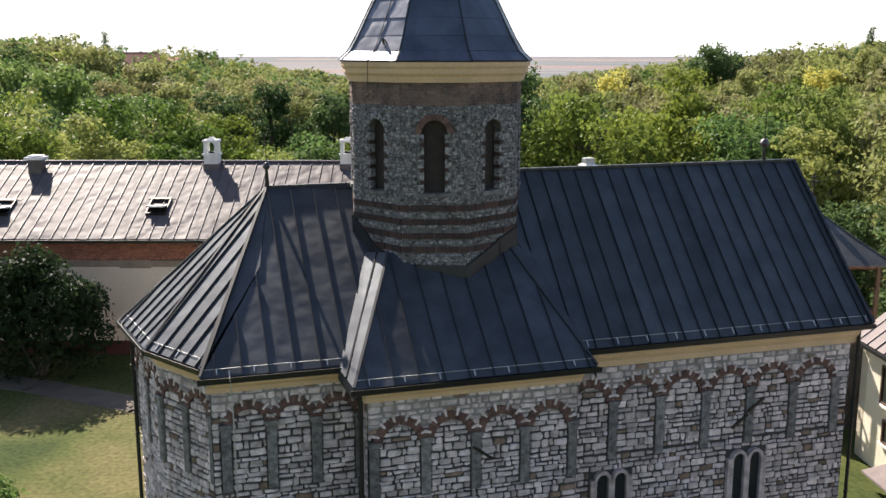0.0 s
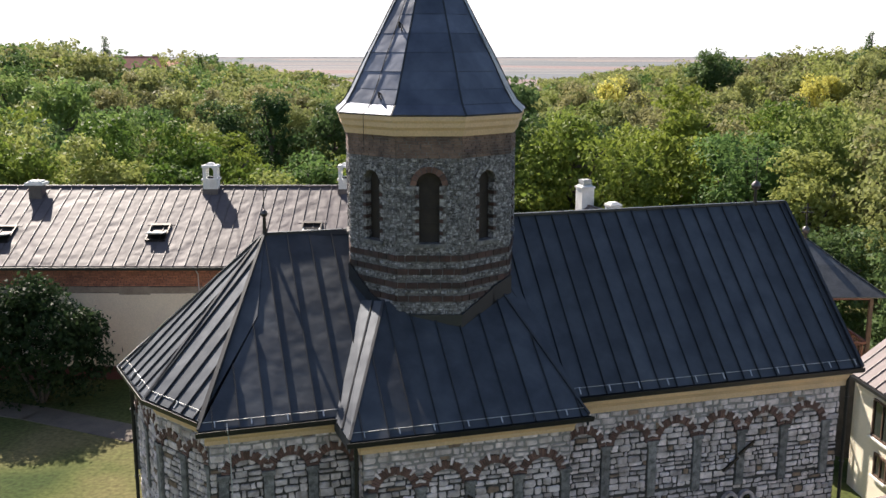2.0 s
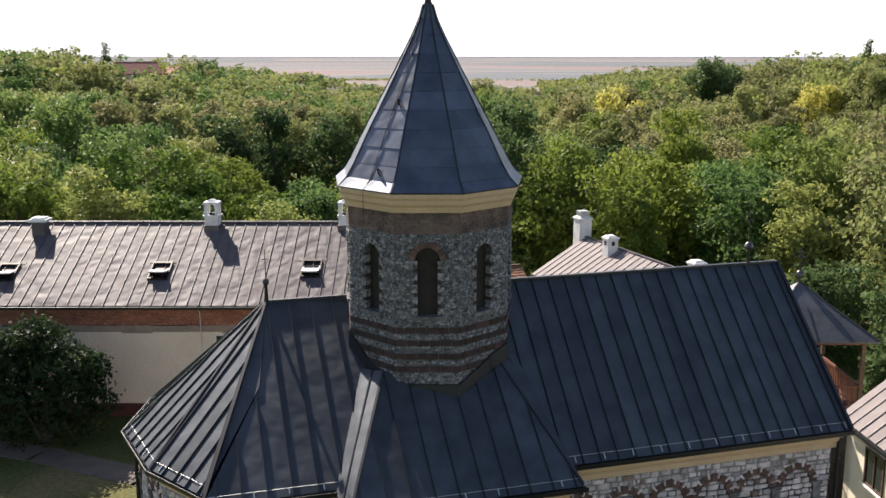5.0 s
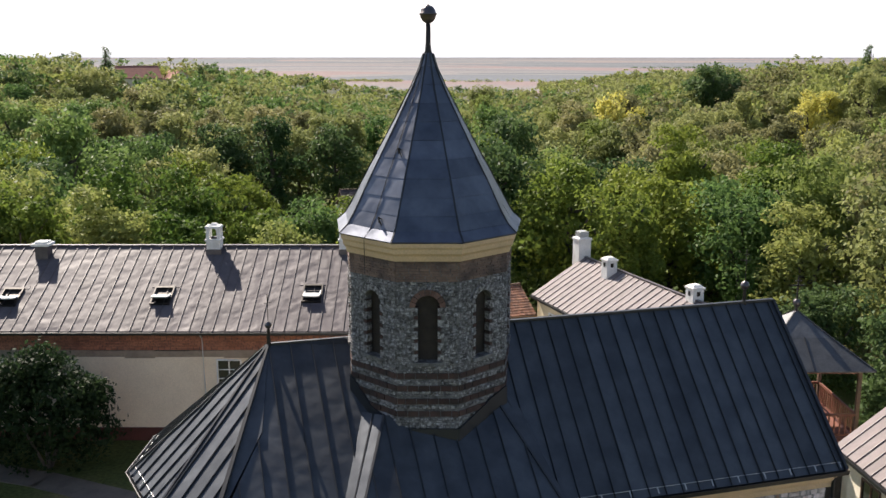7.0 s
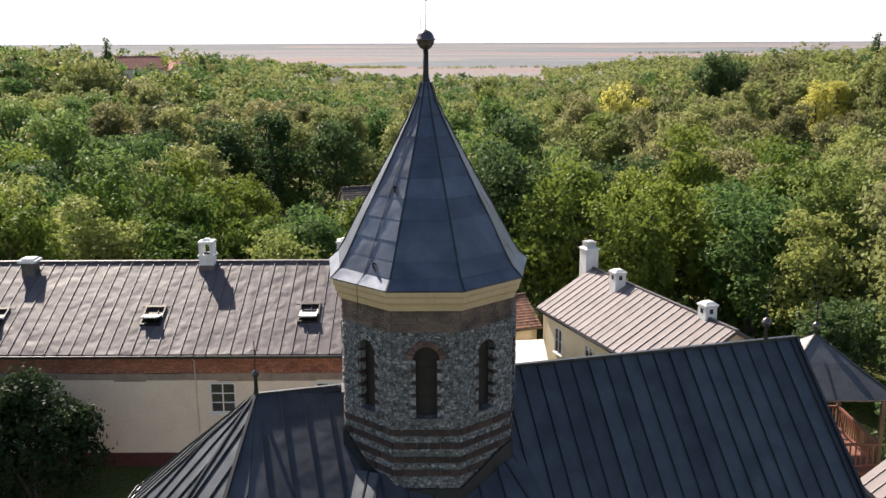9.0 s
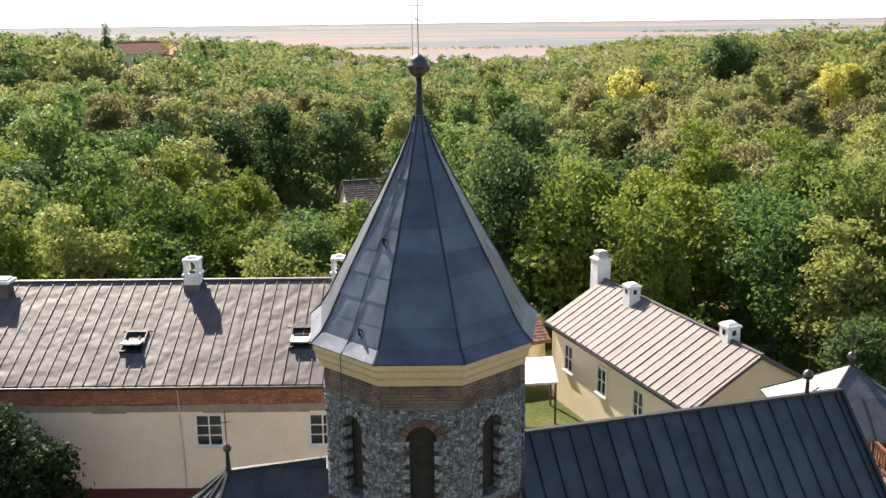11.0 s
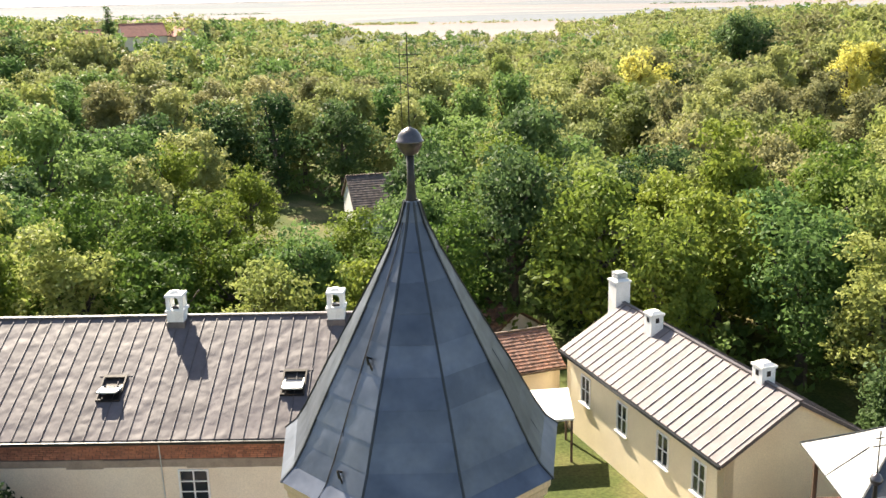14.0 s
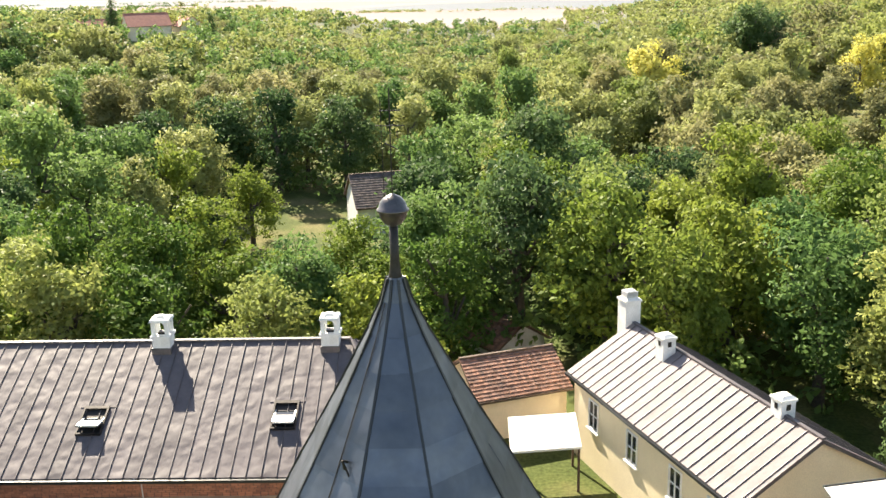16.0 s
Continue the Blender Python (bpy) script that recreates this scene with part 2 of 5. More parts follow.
def clip(poly, a, b, lo, hi):
    """The part of a flat convex polygon whose distance along b from a lies between lo and hi."""
    for s, lim in ((1, lo), (-1, -hi)):
        out = []
        for i, p in enumerate(poly):
            q = poly[(i + 1) % len(poly)]
            dp, dq = s * (p - a).dot(b) - lim, s * (q - a).dot(b) - lim
            if dp >= 0:
                out.append(p)
            if (dp >= 0) != (dq >= 0):
                out.append(p + (q - p) * (dp / (dp - dq)))
        poly = out
        if len(poly) < 3:
            return []
    return poly


def sheet_roof(poly, along, step, material, seam_mat, roof, start=0.0, rib=0.045, lift=0.03, cross=0.0):
    """Standing-seam cladding on one flat slope: each pan is a piece of its own, with an upright rib between neighbours."""
    poly = [Vector(p) for p in poly]
    along = Vector(along).normalized()
    nrm = (poly[1] - poly[0]).cross(poly[2] - poly[0]).normalized()
    if nrm.z < 0:
        nrm = -nrm
    up = nrm.cross(along).normalized()
    a = poly[0]
    ds = [(p - a).dot(along) for p in poly]
    k = min(ds) - start
    seams = Mesh()
    while k < max(ds):
        piece = clip(poly, a, along, max(k, min(ds)) + 0.004, min(k + step, max(ds)) - 0.004)
        rows = [piece]
        if cross and piece:
            es = [(p - a).dot(up) for p in piece]
            rows, e = [], min(es)
            while e < max(es):
                rows.append(clip(piece, a, up, e + 0.003, e + cross - 0.003))
                e += cross
        for r in rows:
            if len(r) < 3:
                continue
            m = Mesh()
            t = lift * random.uniform(0.8, 1.2)
            c = sum(r, Vector()) / len(r)
            m.prism(r, [p + (c - p) * 0.004 + nrm * t for p in r])
            part("panel", m, material, roof)
        line = clip(poly, a, along, k - 0.001, k + 0.001)
        if len(line) >= 3:
            es = sorted(line, key=lambda p: (p - a).dot(up))
            p, q = es[0], es[-1]
            if (q - p).length > 0.15:
                w = along * 0.016
                seams.prism([p - w, p + w, q + w, q - w], [x + nrm * (lift + rib) for x in (p - w * 0.6, p + w * 0.6, q + w * 0.6, q - w * 0.6)])
        k += step
    if seams.f:
        part("seams", seams, seam_mat, roof)


def solid(poly, thick):
    """A flat polygon with thickness below it."""
    poly = [Vector(p) for p in poly]
    nrm = (poly[1] - poly[0]).cross(poly[2] - poly[0]).normalized()
    if nrm.z < 0:
        nrm = -nrm
    m = Mesh()
    m.prism([p - nrm * thick for p in poly], poly)
    return m


def wall_frame(p, q):
    """x along the wall from p to q, y outward (to the right of the way), z up."""
    p, q = Vector((p[0], p[1], 0)), Vector((q[0], q[1], 0))
    e = (q - p).normalized()
    n = Vector((e.y, -e.x, 0))
    return Matrix(((e.x, n.x, 0, p.x), (e.y, n.y, 0, p.y), (0, 0, 1, 0), (0, 0, 0, 1))), (q - p).length


def stones(fr, length, z0, z1, rng, rows=(0.1, 0.2), widths=(0.1, 0.42), gap=0.032, proud=0.035, taken=None):
    """Courses of irregular, worn blocks between the stretches that taken(z, h) names: a list of outline pairs."""
    out = []
    z = z1
    while z > z0 + 0.06:
        h = min(rng.uniform(*rows), z - z0)
        runs, a0 = [], 0.0
        for lo, hi in sorted(taken(z - h / 2, h)) if taken else []:
            if lo > a0:
                runs.append((a0, lo))
            a0 = max(a0, hi)
        if a0 < length:
            runs.append((a0, length))
        for lo, hi in runs:
            s = lo
            while hi - s > 0.05:
                w = rng.uniform(*widths)
                if hi - s - w < widths[0] * 0.7:
                    w = hi - s
                a, b = s + gap / 2, s + w - gap / 2
                s += w
                if b - a < 0.03:
                    continue
                j = lambda q: rng.uniform(-q, q)
                y0, y1 = z - h + gap / 2 + j(0.018), z - gap / 2 + j(0.018)
                c = min(b - a, y1 - y0) * rng.uniform(0.06, 0.26)
                g = gap * 0.5
                o = [(a + c, y0 + j(g)), (b - c, y0 + j(g)), (b + j(g), y0 + c), (b + j(g), y1 - c), (b - c, y1 + j(g)), (a + c, y1 + j(g)), (a + j(g), y1 - c), (a + j(g), y0 + c)]
                d = proud * rng.uniform(0.5, 1.3)
                cs, cz = (a + b) / 2, (y0 + y1) / 2
                f = 1 - 0.03 / max(min(b - a, h), 0.09)
                out.append(([fr @ Vector((x, 0, y)) for x, y in o], [fr @ Vector((cs + (x - cs) * f, d, cz + (y - cz) * f)) for x, y in o]))
        z -= h
    return out


def put_stones(pairs, material, parent, name="stone", joined=None):
    """As pieces, or as one mesh when joined names its material."""
    if joined:
        for kept, use in ((lambda i: i % 17 != 5, joined), (lambda i: i % 17 == 5, joined if name == "drum_stone" else BROWN_ST)):
            m = Mesh()
            for i, (low, high) in enumerate(pairs):
                if kept(i):
                    m.prism(low, high)
            if m.f:
                part(name + "work", m, use, parent, kind="stuff")
        return
    for i, (low, high) in enumerate(pairs):
        m = Mesh()
        m.prism(low, high)
        part(name, m, BROWN_ST if i % 37 == 7 else material, parent)


# ---- ground ----
def smooth(a, b, x):
    t = np.clip((np.asarray(x, float) - a) / (b - a), 0, 1)
    return t * t * (3 - 2 * t)


def ground_z(x, y):
    """Height of the land: a terrace round the church, a valley behind, hills on both sides, then the plain."""
    x, y = np.asarray(x, float), np.asarray(y, float)
    z = 1.5 - 4.2 * smooth(27, 95, y) - 10 * smooth(150, 560, y) - 13 * smooth(560, 1300, y) + 30 * smooth(1500, 4900, y)
    keep = smooth(70, 220, y) * (1 - smooth(800, 1600, y))
    z = z + 11 * smooth(8, 100, -x - 0.02 * y) * keep + 10.5 * smooth(8, 105, x - 0.06 * y) * keep
    z = z + smooth(30, 60, y) * (1 - smooth(900, 1500, y)) * (1.1 * np.sin(x * 0.06 + 1) * np.sin(y * 0.045) + 0.6 * np.sin(x * 0.17 + y * 0.11))
    z = z - 1.9 * smooth(10, 20, x) * (1 - smooth(15, 30, y)) * smooth(-40, -24, y)
    z = z + 1.0 * np.exp(-((x + 105) ** 2 + (y - 295) ** 2) / 3200.0)
    return z


def gz(x, y):
    return float(ground_z(x, y))


GROUND = bpy.data.materials.new("grass_earth_and_fields")
GROUND.use_nodes = True
gn, gl = GROUND.node_tree.nodes, GROUND.node_tree.links
gp = gn["Principled BSDF"]
gp.inputs["Roughness"].default_value, gp.inputs["Specular IOR Level"].default_value = 0.95, 0.1
gco = gn.new("ShaderNodeTexCoord")
sep = gn.new("ShaderNodeSeparateXYZ")
gl.new(gco.outputs["Object"], sep.inputs[0])
nz = gn.new("ShaderNodeTexNoise")
nz.inputs["Scale"].default_value, nz.inputs["Detail"].default_value = 0.18, 8
gl.new(gco.outputs["Object"], nz.inputs["Vector"])
nf = gn.new("ShaderNodeTexNoise")
nf.inputs["Scale"].default_value, nf.inputs["Detail"].default_value = 6.0, 4
gl.new(gco.outputs["Object"], nf.inputs["Vector"])
rg = gn.new("ShaderNodeValToRGB")
rg.color_ramp.elements[0].position, rg.color_ramp.elements[0].color = 0.35, (0.04, 0.06, 0.018, 1)
rg.color_ramp.elements[1].position, rg.color_ramp.elements[1].color = 0.68, (0.165, 0.14, 0.065, 1)
e = rg.color_ramp.elements.new(0.5)
e.color = (0.08, 0.095, 0.03, 1)
gl.new(nz.outputs["Fac"], rg.inputs["Fac"])
# strip fields of the plain, long across the view
mp = gn.new("ShaderNodeMapping")
mp.inputs["Scale"].default_value = (0.0011, 0.0048, 0.0)
mp.inputs["Rotation"].default_value = (0, 0, 0.12)
gl.new(gco.outputs["Object"], mp.inputs["Vector"])
vo = gn.new("ShaderNodeTexVoronoi")
vo.inputs["Scale"].default_value, vo.inputs["Randomness"].default_value = 1.0, 0.9
nw = gn.new("ShaderNodeTexNoise")
nw.inputs["Scale"].default_value, nw.inputs["Detail"].default_value = 0.0009, 2
gl.new(gco.outputs["Object"], nw.inputs["Vector"])
wv = gn.new("ShaderNodeVectorMath")
wv.operation = "MULTIPLY_ADD"
wv.inputs[1].default_value = (2.5, 4.5, 0)
gl.new(nw.outputs["Color"], wv.inputs[0])
gl.new(mp.outputs[0], wv.inputs[2])
gl.new(wv.outputs[0], vo.inputs["Vector"])
sc = gn.new("ShaderNodeSeparateColor")
gl.new(vo.outputs["Color"], sc.inputs[0])
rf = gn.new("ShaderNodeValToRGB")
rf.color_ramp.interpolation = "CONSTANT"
# tan and green fields, paled and blued to put distance haze into their colours
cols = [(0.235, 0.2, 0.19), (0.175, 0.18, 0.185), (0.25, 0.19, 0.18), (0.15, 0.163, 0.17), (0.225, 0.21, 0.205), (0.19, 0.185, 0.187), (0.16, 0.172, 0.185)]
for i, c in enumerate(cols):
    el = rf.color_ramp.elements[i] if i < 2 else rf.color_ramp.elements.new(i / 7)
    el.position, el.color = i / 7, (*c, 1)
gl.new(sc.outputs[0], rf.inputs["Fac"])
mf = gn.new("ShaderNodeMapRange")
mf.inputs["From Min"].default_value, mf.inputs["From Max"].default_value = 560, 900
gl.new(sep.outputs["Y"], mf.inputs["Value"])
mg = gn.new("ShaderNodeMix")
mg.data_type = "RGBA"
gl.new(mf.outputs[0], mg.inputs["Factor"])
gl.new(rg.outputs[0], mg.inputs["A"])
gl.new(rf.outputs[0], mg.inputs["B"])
hg = gn.new("ShaderNodeHueSaturation")
gl.new(mg.outputs["Result"], hg.inputs["Color"])
vg = gn.new("ShaderNodeMath")
vg.operation = "MULTIPLY_ADD"
gl.new(nf.outputs["Fac"], vg.inputs[0])
vg.inputs[1].default_value, vg.inputs[2].default_value = 1.5, 0.25
gl.new(vg.outputs[0], hg.inputs["Value"])
gl.new(hg.outputs[0], gp.inputs["Base Color"])
bg_ = gn.new("ShaderNodeBump")
bg_.inputs["Strength"].default_value, bg_.inputs["Distance"].default_value = 0.5, 0.05
gl.new(nf.outputs["Fac"], bg_.inputs["Height"])
gl.new(bg_.outputs[0], gp.inputs["Normal"])

gx = np.concatenate([[-4900, -3800, -2800, -2000, -1400, -1000, -750, -550, -420], np.arange(-340, 341, 10.0), [420, 550, 750, 1000, 1400, 2000, 2800, 3800, 4900]])
gy = np.concatenate([[-3000, -1500, -600, -250, -120, -60], np.arange(-40, 400, 8.0), np.arange(400, 960, 40.0), [1050, 1200, 1400, 1700, 2100, 2600, 3200, 4000, 4900]])
GX, GY = np.meshgrid(gx, gy)
GZ = ground_z(GX, GY)
nx = len(gx)
gm = Mesh()
gm.v = [tuple(p) for p in np.stack([GX.ravel(), GY.ravel(), GZ.ravel()], 1).tolist()]
gm.f = [(j * nx + i, j * nx + i + 1, (j + 1) * nx + i + 1, (j + 1) * nx + i) for j in range(len(gy) - 1) for i in range(nx - 1)]
alone("ground", gm, GROUND, "dry autumn grass terrace, wooded valley and pale farmland plain with haze in its colours", "ground", "structure", smooth=True)

pm = Mesh()
ppts = [(-40, 18.5), (-30, 16.6), (-22, 14.6), (-16, 12.6), (-11, 10.3), (-8, 8.4), (-5, 7.6)]
for (x0, y0), (x1, y1) in zip(ppts[:-1], ppts[1:]):
    d = Vector((x1 - x0, y1 - y0, 0)).normalized()
    n = Vector((-d.y, d.x, 0)) * 0.7
    a, b = Vector((x0, y0, 1.48)) - d * 0.05, Vector((x1, y1, 1.48)) + d * 0.05
    lo = [a - n, b - n, b + n, a + n]
    pm.prism(lo, [p + Vector((0, 0, 0.045)) for p in lo])
alone("pavement", pm, PATHMAT, "narrow pale paved garden path through the lawn", "path", "structure")

# Glowing sheet beyond the plain; its emission ramp paints horizon haze and white sky
HAZE = bpy.data.materials.new("glowing_haze")
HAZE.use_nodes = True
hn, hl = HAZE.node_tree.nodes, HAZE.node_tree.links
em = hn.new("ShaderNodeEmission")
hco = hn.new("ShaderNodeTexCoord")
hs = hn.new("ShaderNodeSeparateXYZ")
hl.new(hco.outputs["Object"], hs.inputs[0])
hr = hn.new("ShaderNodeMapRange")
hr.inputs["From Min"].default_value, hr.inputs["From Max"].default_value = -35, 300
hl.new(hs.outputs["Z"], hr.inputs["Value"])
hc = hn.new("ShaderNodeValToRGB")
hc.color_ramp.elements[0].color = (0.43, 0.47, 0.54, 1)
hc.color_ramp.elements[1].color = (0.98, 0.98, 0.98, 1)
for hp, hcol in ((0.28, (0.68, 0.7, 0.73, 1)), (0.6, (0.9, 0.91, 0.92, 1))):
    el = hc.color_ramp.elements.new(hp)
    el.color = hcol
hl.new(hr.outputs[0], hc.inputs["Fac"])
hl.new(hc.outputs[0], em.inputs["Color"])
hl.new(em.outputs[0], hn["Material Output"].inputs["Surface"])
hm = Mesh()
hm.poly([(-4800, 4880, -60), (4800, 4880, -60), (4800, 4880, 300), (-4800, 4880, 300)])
alone("backdrop", hm, HAZE, "glowing sheet painted with horizon haze and white sky", "backdrop", "structure")

# ---- church ----
TURN = radians(16.5)
CU, SU = math.cos(TURN), math.sin(TURN)


def C(u, v, z=0.0):
    """Church plan (along the nave, across it, height) to the world."""
    return Vector((u * CU - v * SU, u * SU + v * CU, z))


RIDGE_V, RIDGE_Z = 0.32, 11.4
RIDGE_LV, RIDGE_LZ = 0.95, 11.18
church = thing("church", "stone church with blind arcades, dark sheet roofs and a domed drum", "church", pose(0, 0, 1.5))
church_inv = Matrix.Translation((0, 0, -1.5))


def cpart(name, mesh, material, parent=None, label="", kind="", smooth=False):
    ob = part(name, mesh, material, parent or church, label, kind, smooth)
    if parent is None:
        ob.matrix_parent_inverse = church_inv
    return ob


rng = random.Random(5)


def cornice(pts, z0, z1, out, inner=0.25):
    """Stepped moulding along a line of plan points (outward to the right of the way)."""
    m = Mesh()
    prof = [(0.0, z0), (0.05, z0), (0.07, z0 + (z1 - z0) * 0.3), (out * 0.55, z0 + (z1 - z0) * 0.55), (out * 0.6, z0 + (z1 - z0) * 0.7), (out, z0 + (z1 - z0) * 0.8), (out, z1), (0.0, z1)]
    for p, q in zip(pts[:-1], pts[1:]):
        fr, L = wall_frame(p, q)
        m.prism([fr @ Vector((-0.02, y, z)) for y, z in prof], [fr @ Vector((L + 0.02, y, z)) for y, z in prof])
    return m


def gutter(p, q, z, out):
    m = Mesh()
    fr, L = wall_frame(p, q)
    prof = [(out - 0.05, z - 0.12), (out + 0.03, z - 0.14), (out + 0.11, z - 0.10), (out + 0.13, z + 0.02), (out + 0.11, z + 0.02), (out + 0.02, z - 0.07), (out - 0.05, z - 0.02)]
    m.prism([fr @ Vector((-0.06, y, w)) for y, w in prof], [fr @ Vector((L + 0.06, y, w)) for y, w in prof])
    return m


def snow_guard(p, q, z, slope, up=0.13):
    """Thin rails on short stays just above the eave."""
    m = Mesh()
    fr, L = wall_frame(p, q)
    lift = 0.06
    for k, w in ((up, 0.011),):
        m.bar(fr @ Vector((0.05, -k, z + k * slope + lift)), fr @ Vector((L - 0.05, -k, z + k * slope + lift)), w)
    s = 0.35
    while s < L:
        m.bar(fr @ Vector((s, -0.02, z + 0.07)), fr @ Vector((s, -up, z + up * slope + lift)), 0.026, 0.022)
        m.bar(fr @ Vector((s, -up, z + up * slope + lift)), fr @ Vector((s, -up - 0.06, z + up * slope + 0.01)), 0.025)
        s += 0.78
    return m


def arcade(fr, centres, r, spring, foot, pil_w, wall, pil_out=0.035):
    """Blind arches: a ring of bricks and pale wedges on grey pilasters. Returns the test for stones to leave out."""
    for c in centres:
        band = Mesh()
        for i in range(13):
            a = math.pi * i / 12
            for k, y in ((r - 0.005, -0.01), (r + 0.17, -0.01), (r + 0.17, 0.03), (r - 0.005, 0.03)):
                band.v.append(tuple(fr @ Vector((c - math.cos(a) * k, y, spring + math.sin(a) * k))))
        band.f = [(4 * i + k, 4 * i + (k + 1) % 4, 4 * i + 4 + (k + 1) % 4, 4 * i + 4 + k) for i in range(12) for k in range(4)] + [(3, 2, 1, 0), (48, 49, 50, 51)]
        part("arch_bed", band, BRICK_DARK, wall)
        n = 25
        for i in range(n):
            a0, a1 = math.pi * i / n + 0.014, math.pi * (i + 1) / n - 0.014
            pale = i % 4 == 2
            ro = r + (0.26 if pale else 0.19) + rng.uniform(-0.02, 0.02)
            ri = r + (0.09 if pale else 0.0)
            o = [(c - math.cos(a) * k, spring + math.sin(a) * k) for a, k in ((a0, ri), (a1, ri), (a1, ro), (a0, ro))]
            m = Mesh()
            d = 0.055 + rng.uniform(-0.008, 0.012)
            m.prism([fr @ Vector((x, -0.01, z)) for x, z in o][::-1], [fr @ Vector((x, d, z)) for x, z in o][::-1])
            part("wedge_stone" if pale else "arch_brick", m, STONE if pale else BRICK, wall)
            if pale:
                o = [(c - math.cos(a) * k, spring + math.sin(a) * k) for a, k in ((a0, r), (a1, r), (a1, r + 0.085), (a0, r + 0.085))]
                m = Mesh()
                m.prism([fr @ Vector((x, -0.01, z)) for x, z in o][::-1], [fr @ Vector((x, d - 0.01, z)) for x, z in o][::-1])
                part("arch_brick", m, BRICK, wall)
    pil = [centres[0] - (centres[1] - centres[0]) / 2] + [(a + b) / 2 for a, b in zip(centres[:-1], centres[1:])] + [centres[-1] + (centres[-1] - centres[-2]) / 2]
    for s in pil:
        m = Mesh()
        top = spring - 0.03
        m.box(s - pil_w / 2, s + pil_w / 2, 0.0, pil_out + 0.03, foot, top, fr)
        m.box(s - pil_w / 2 - 0.04, s + pil_w / 2 + 0.04, 0.0, pil_out + 0.06, top - 0.02, top + 0.08, fr)
        part("pilaster", m, PILASTER, wall, "grey stone pilaster strip")

    def taken(z, h):
        out = []
        for c in centres:
            dz = z - spring
            if dz > -0.04:
                ro, ri = r + 0.16, r
                if abs(dz) < ro:
                    xo = math.sqrt(ro * ro - dz * dz)
                    xi = math.sqrt(max(ri * ri - dz * dz, 0))
                    out += [(c - xo, c - xi), (c + xi, c + xo)] if xi > 0.04 else [(c - xo, c + xo)]
        if foot < z < spring + 0.06:
            out += [(p - pil_w / 2 - 0.01, p + pil_w / 2 + 0.01) for p in pil]
        return out
    return taken


def bifora(fr, s, top, wall):
    """Twin lancets in a pale worked-stone surround."""
    m = Mesh()
    for k in (-0.24, 0.24):
        o = [(s + k - 0.14, top - 2.0), (s + k + 0.14, top - 2.0)] + [(s + k + 0.14 * math.cos(a), top - 0.14 + 0.14 * math.sin(a)) for a in np.linspace(0, math.pi, 9)]
        m.prism([fr @ Vector((x, 0.02, z)) for x, z in o][::-1], [fr @ Vector((x, 0.045, z)) for x, z in o][::-1])
    part("window_pane", m, GLASS, wall, "dark twin lancet window glass")
    m = Mesh()
    for a, b in ((-0.56, -0.4), (-0.08, 0.08), (0.4, 0.56)):
        m.box(s + a, s + b, 0.0, 0.12, top - 2.0, top - 0.12, fr)
    for k in (-0.24, 0.24):
        for i in range(8):
            a0, a1 = math.pi * i / 8, math.pi * (i + 1) / 8
            o = [(s + k + math.cos(a) * q, top - 0.14 + math.sin(a) * q) for a, q in ((a0, 0.15), (a1, 0.15), (a1, 0.23), (a0, 0.23))]
            m.prism([fr @ Vector((x, 0.0, z)) for x, z in o], [fr @ Vector((x, 0.13, z)) for x, z in o])
    part("window_surround", m, STONE, wall, "pale carved twin window surround")


def wall_run(name, p, q, top, label, arches=None, windows=(), pieces=False, back=0.6):
    """One stretch of church wall with its mortar body, arcade and blocks."""
    fr, L = wall_frame(C(*p), C(*q))
    m = Mesh()
    m.box(0, L, -back, 0.0, 0.7, top, fr)
    w = cpart(name, m, MORTAR, None, label)
    tk = arcade(fr, arches["c"], arches["r"], arches["spring"], arches["foot"], arches["pil"], w) if arches else None
    if arches:
        m = Mesh()
        m.box(0.01, L - 0.01, -0.02, 0.008, arches["spring"] + arches["r"] * 0.75, top - 0.01, fr)
        part("pointing", m, PALE_MORTAR, w, "pale pointed band above the arches")
    for s, t in windows:
        bifora(fr, s, t, w)

    def taken(z, h):
        return (tk(z, h) if tk else []) + [(k - 0.57, k + 0.57) for k, t in windows if t - 2.0 < z < t + 0.08]
    near = stones(fr, L, 4.85, top, rng, taken=taken)
    if pieces:
        put_stones(near, STONE, w)
    else:
        put_stones(near, STONE, w, joined=STONE_J)
    put_stones(stones(fr, L, 0.8, 4.85, rng, taken=taken), STONE, w, joined=STONE_J, name="lower_stone")
    return w, fr, L


EAVE = {"nave": 7.66, "bay": 7.58, "left": 7.8, "apse": 7.92}
NAVE1 = 10.35
W_NAVE, W_BAY, W_LEFT = -3.1, -4.02, -3.1

wall_run("nave_wall", (2.25, W_NAVE), (NAVE1, W_NAVE), 7.3, "pale ashlar wall with brick-arched blind arcade",
         {"c": [0.72 + 1.27 * i for i in range(6)], "r": 0.44, "spring": 6.19, "foot": 4.75, "pil": 0.22}, [(1.35, 4.38), (5.15, 4.48)])
wall_run("bay_wall", (-2.65, W_BAY), (2.25, W_BAY), 7.2, "pale ashlar wall with brick-arched blind arcade",
         {"c": [0.72 + 1.16 * i for i in range(4)], "r": 0.4, "spring": 6.2, "foot": 4.9, "pil": 0.21}, pieces=True)
wall_run("left_wall", (-5.85, W_LEFT), (-2.65, W_LEFT), 7.42, "pale ashlar wall with brick-arched blind arcade",
         {"c": [0.78 + 0.98 * i for i in range(3)], "r": 0.36, "spring": 6.6, "foot": 5.1, "pil": 0.21}, pieces=True)
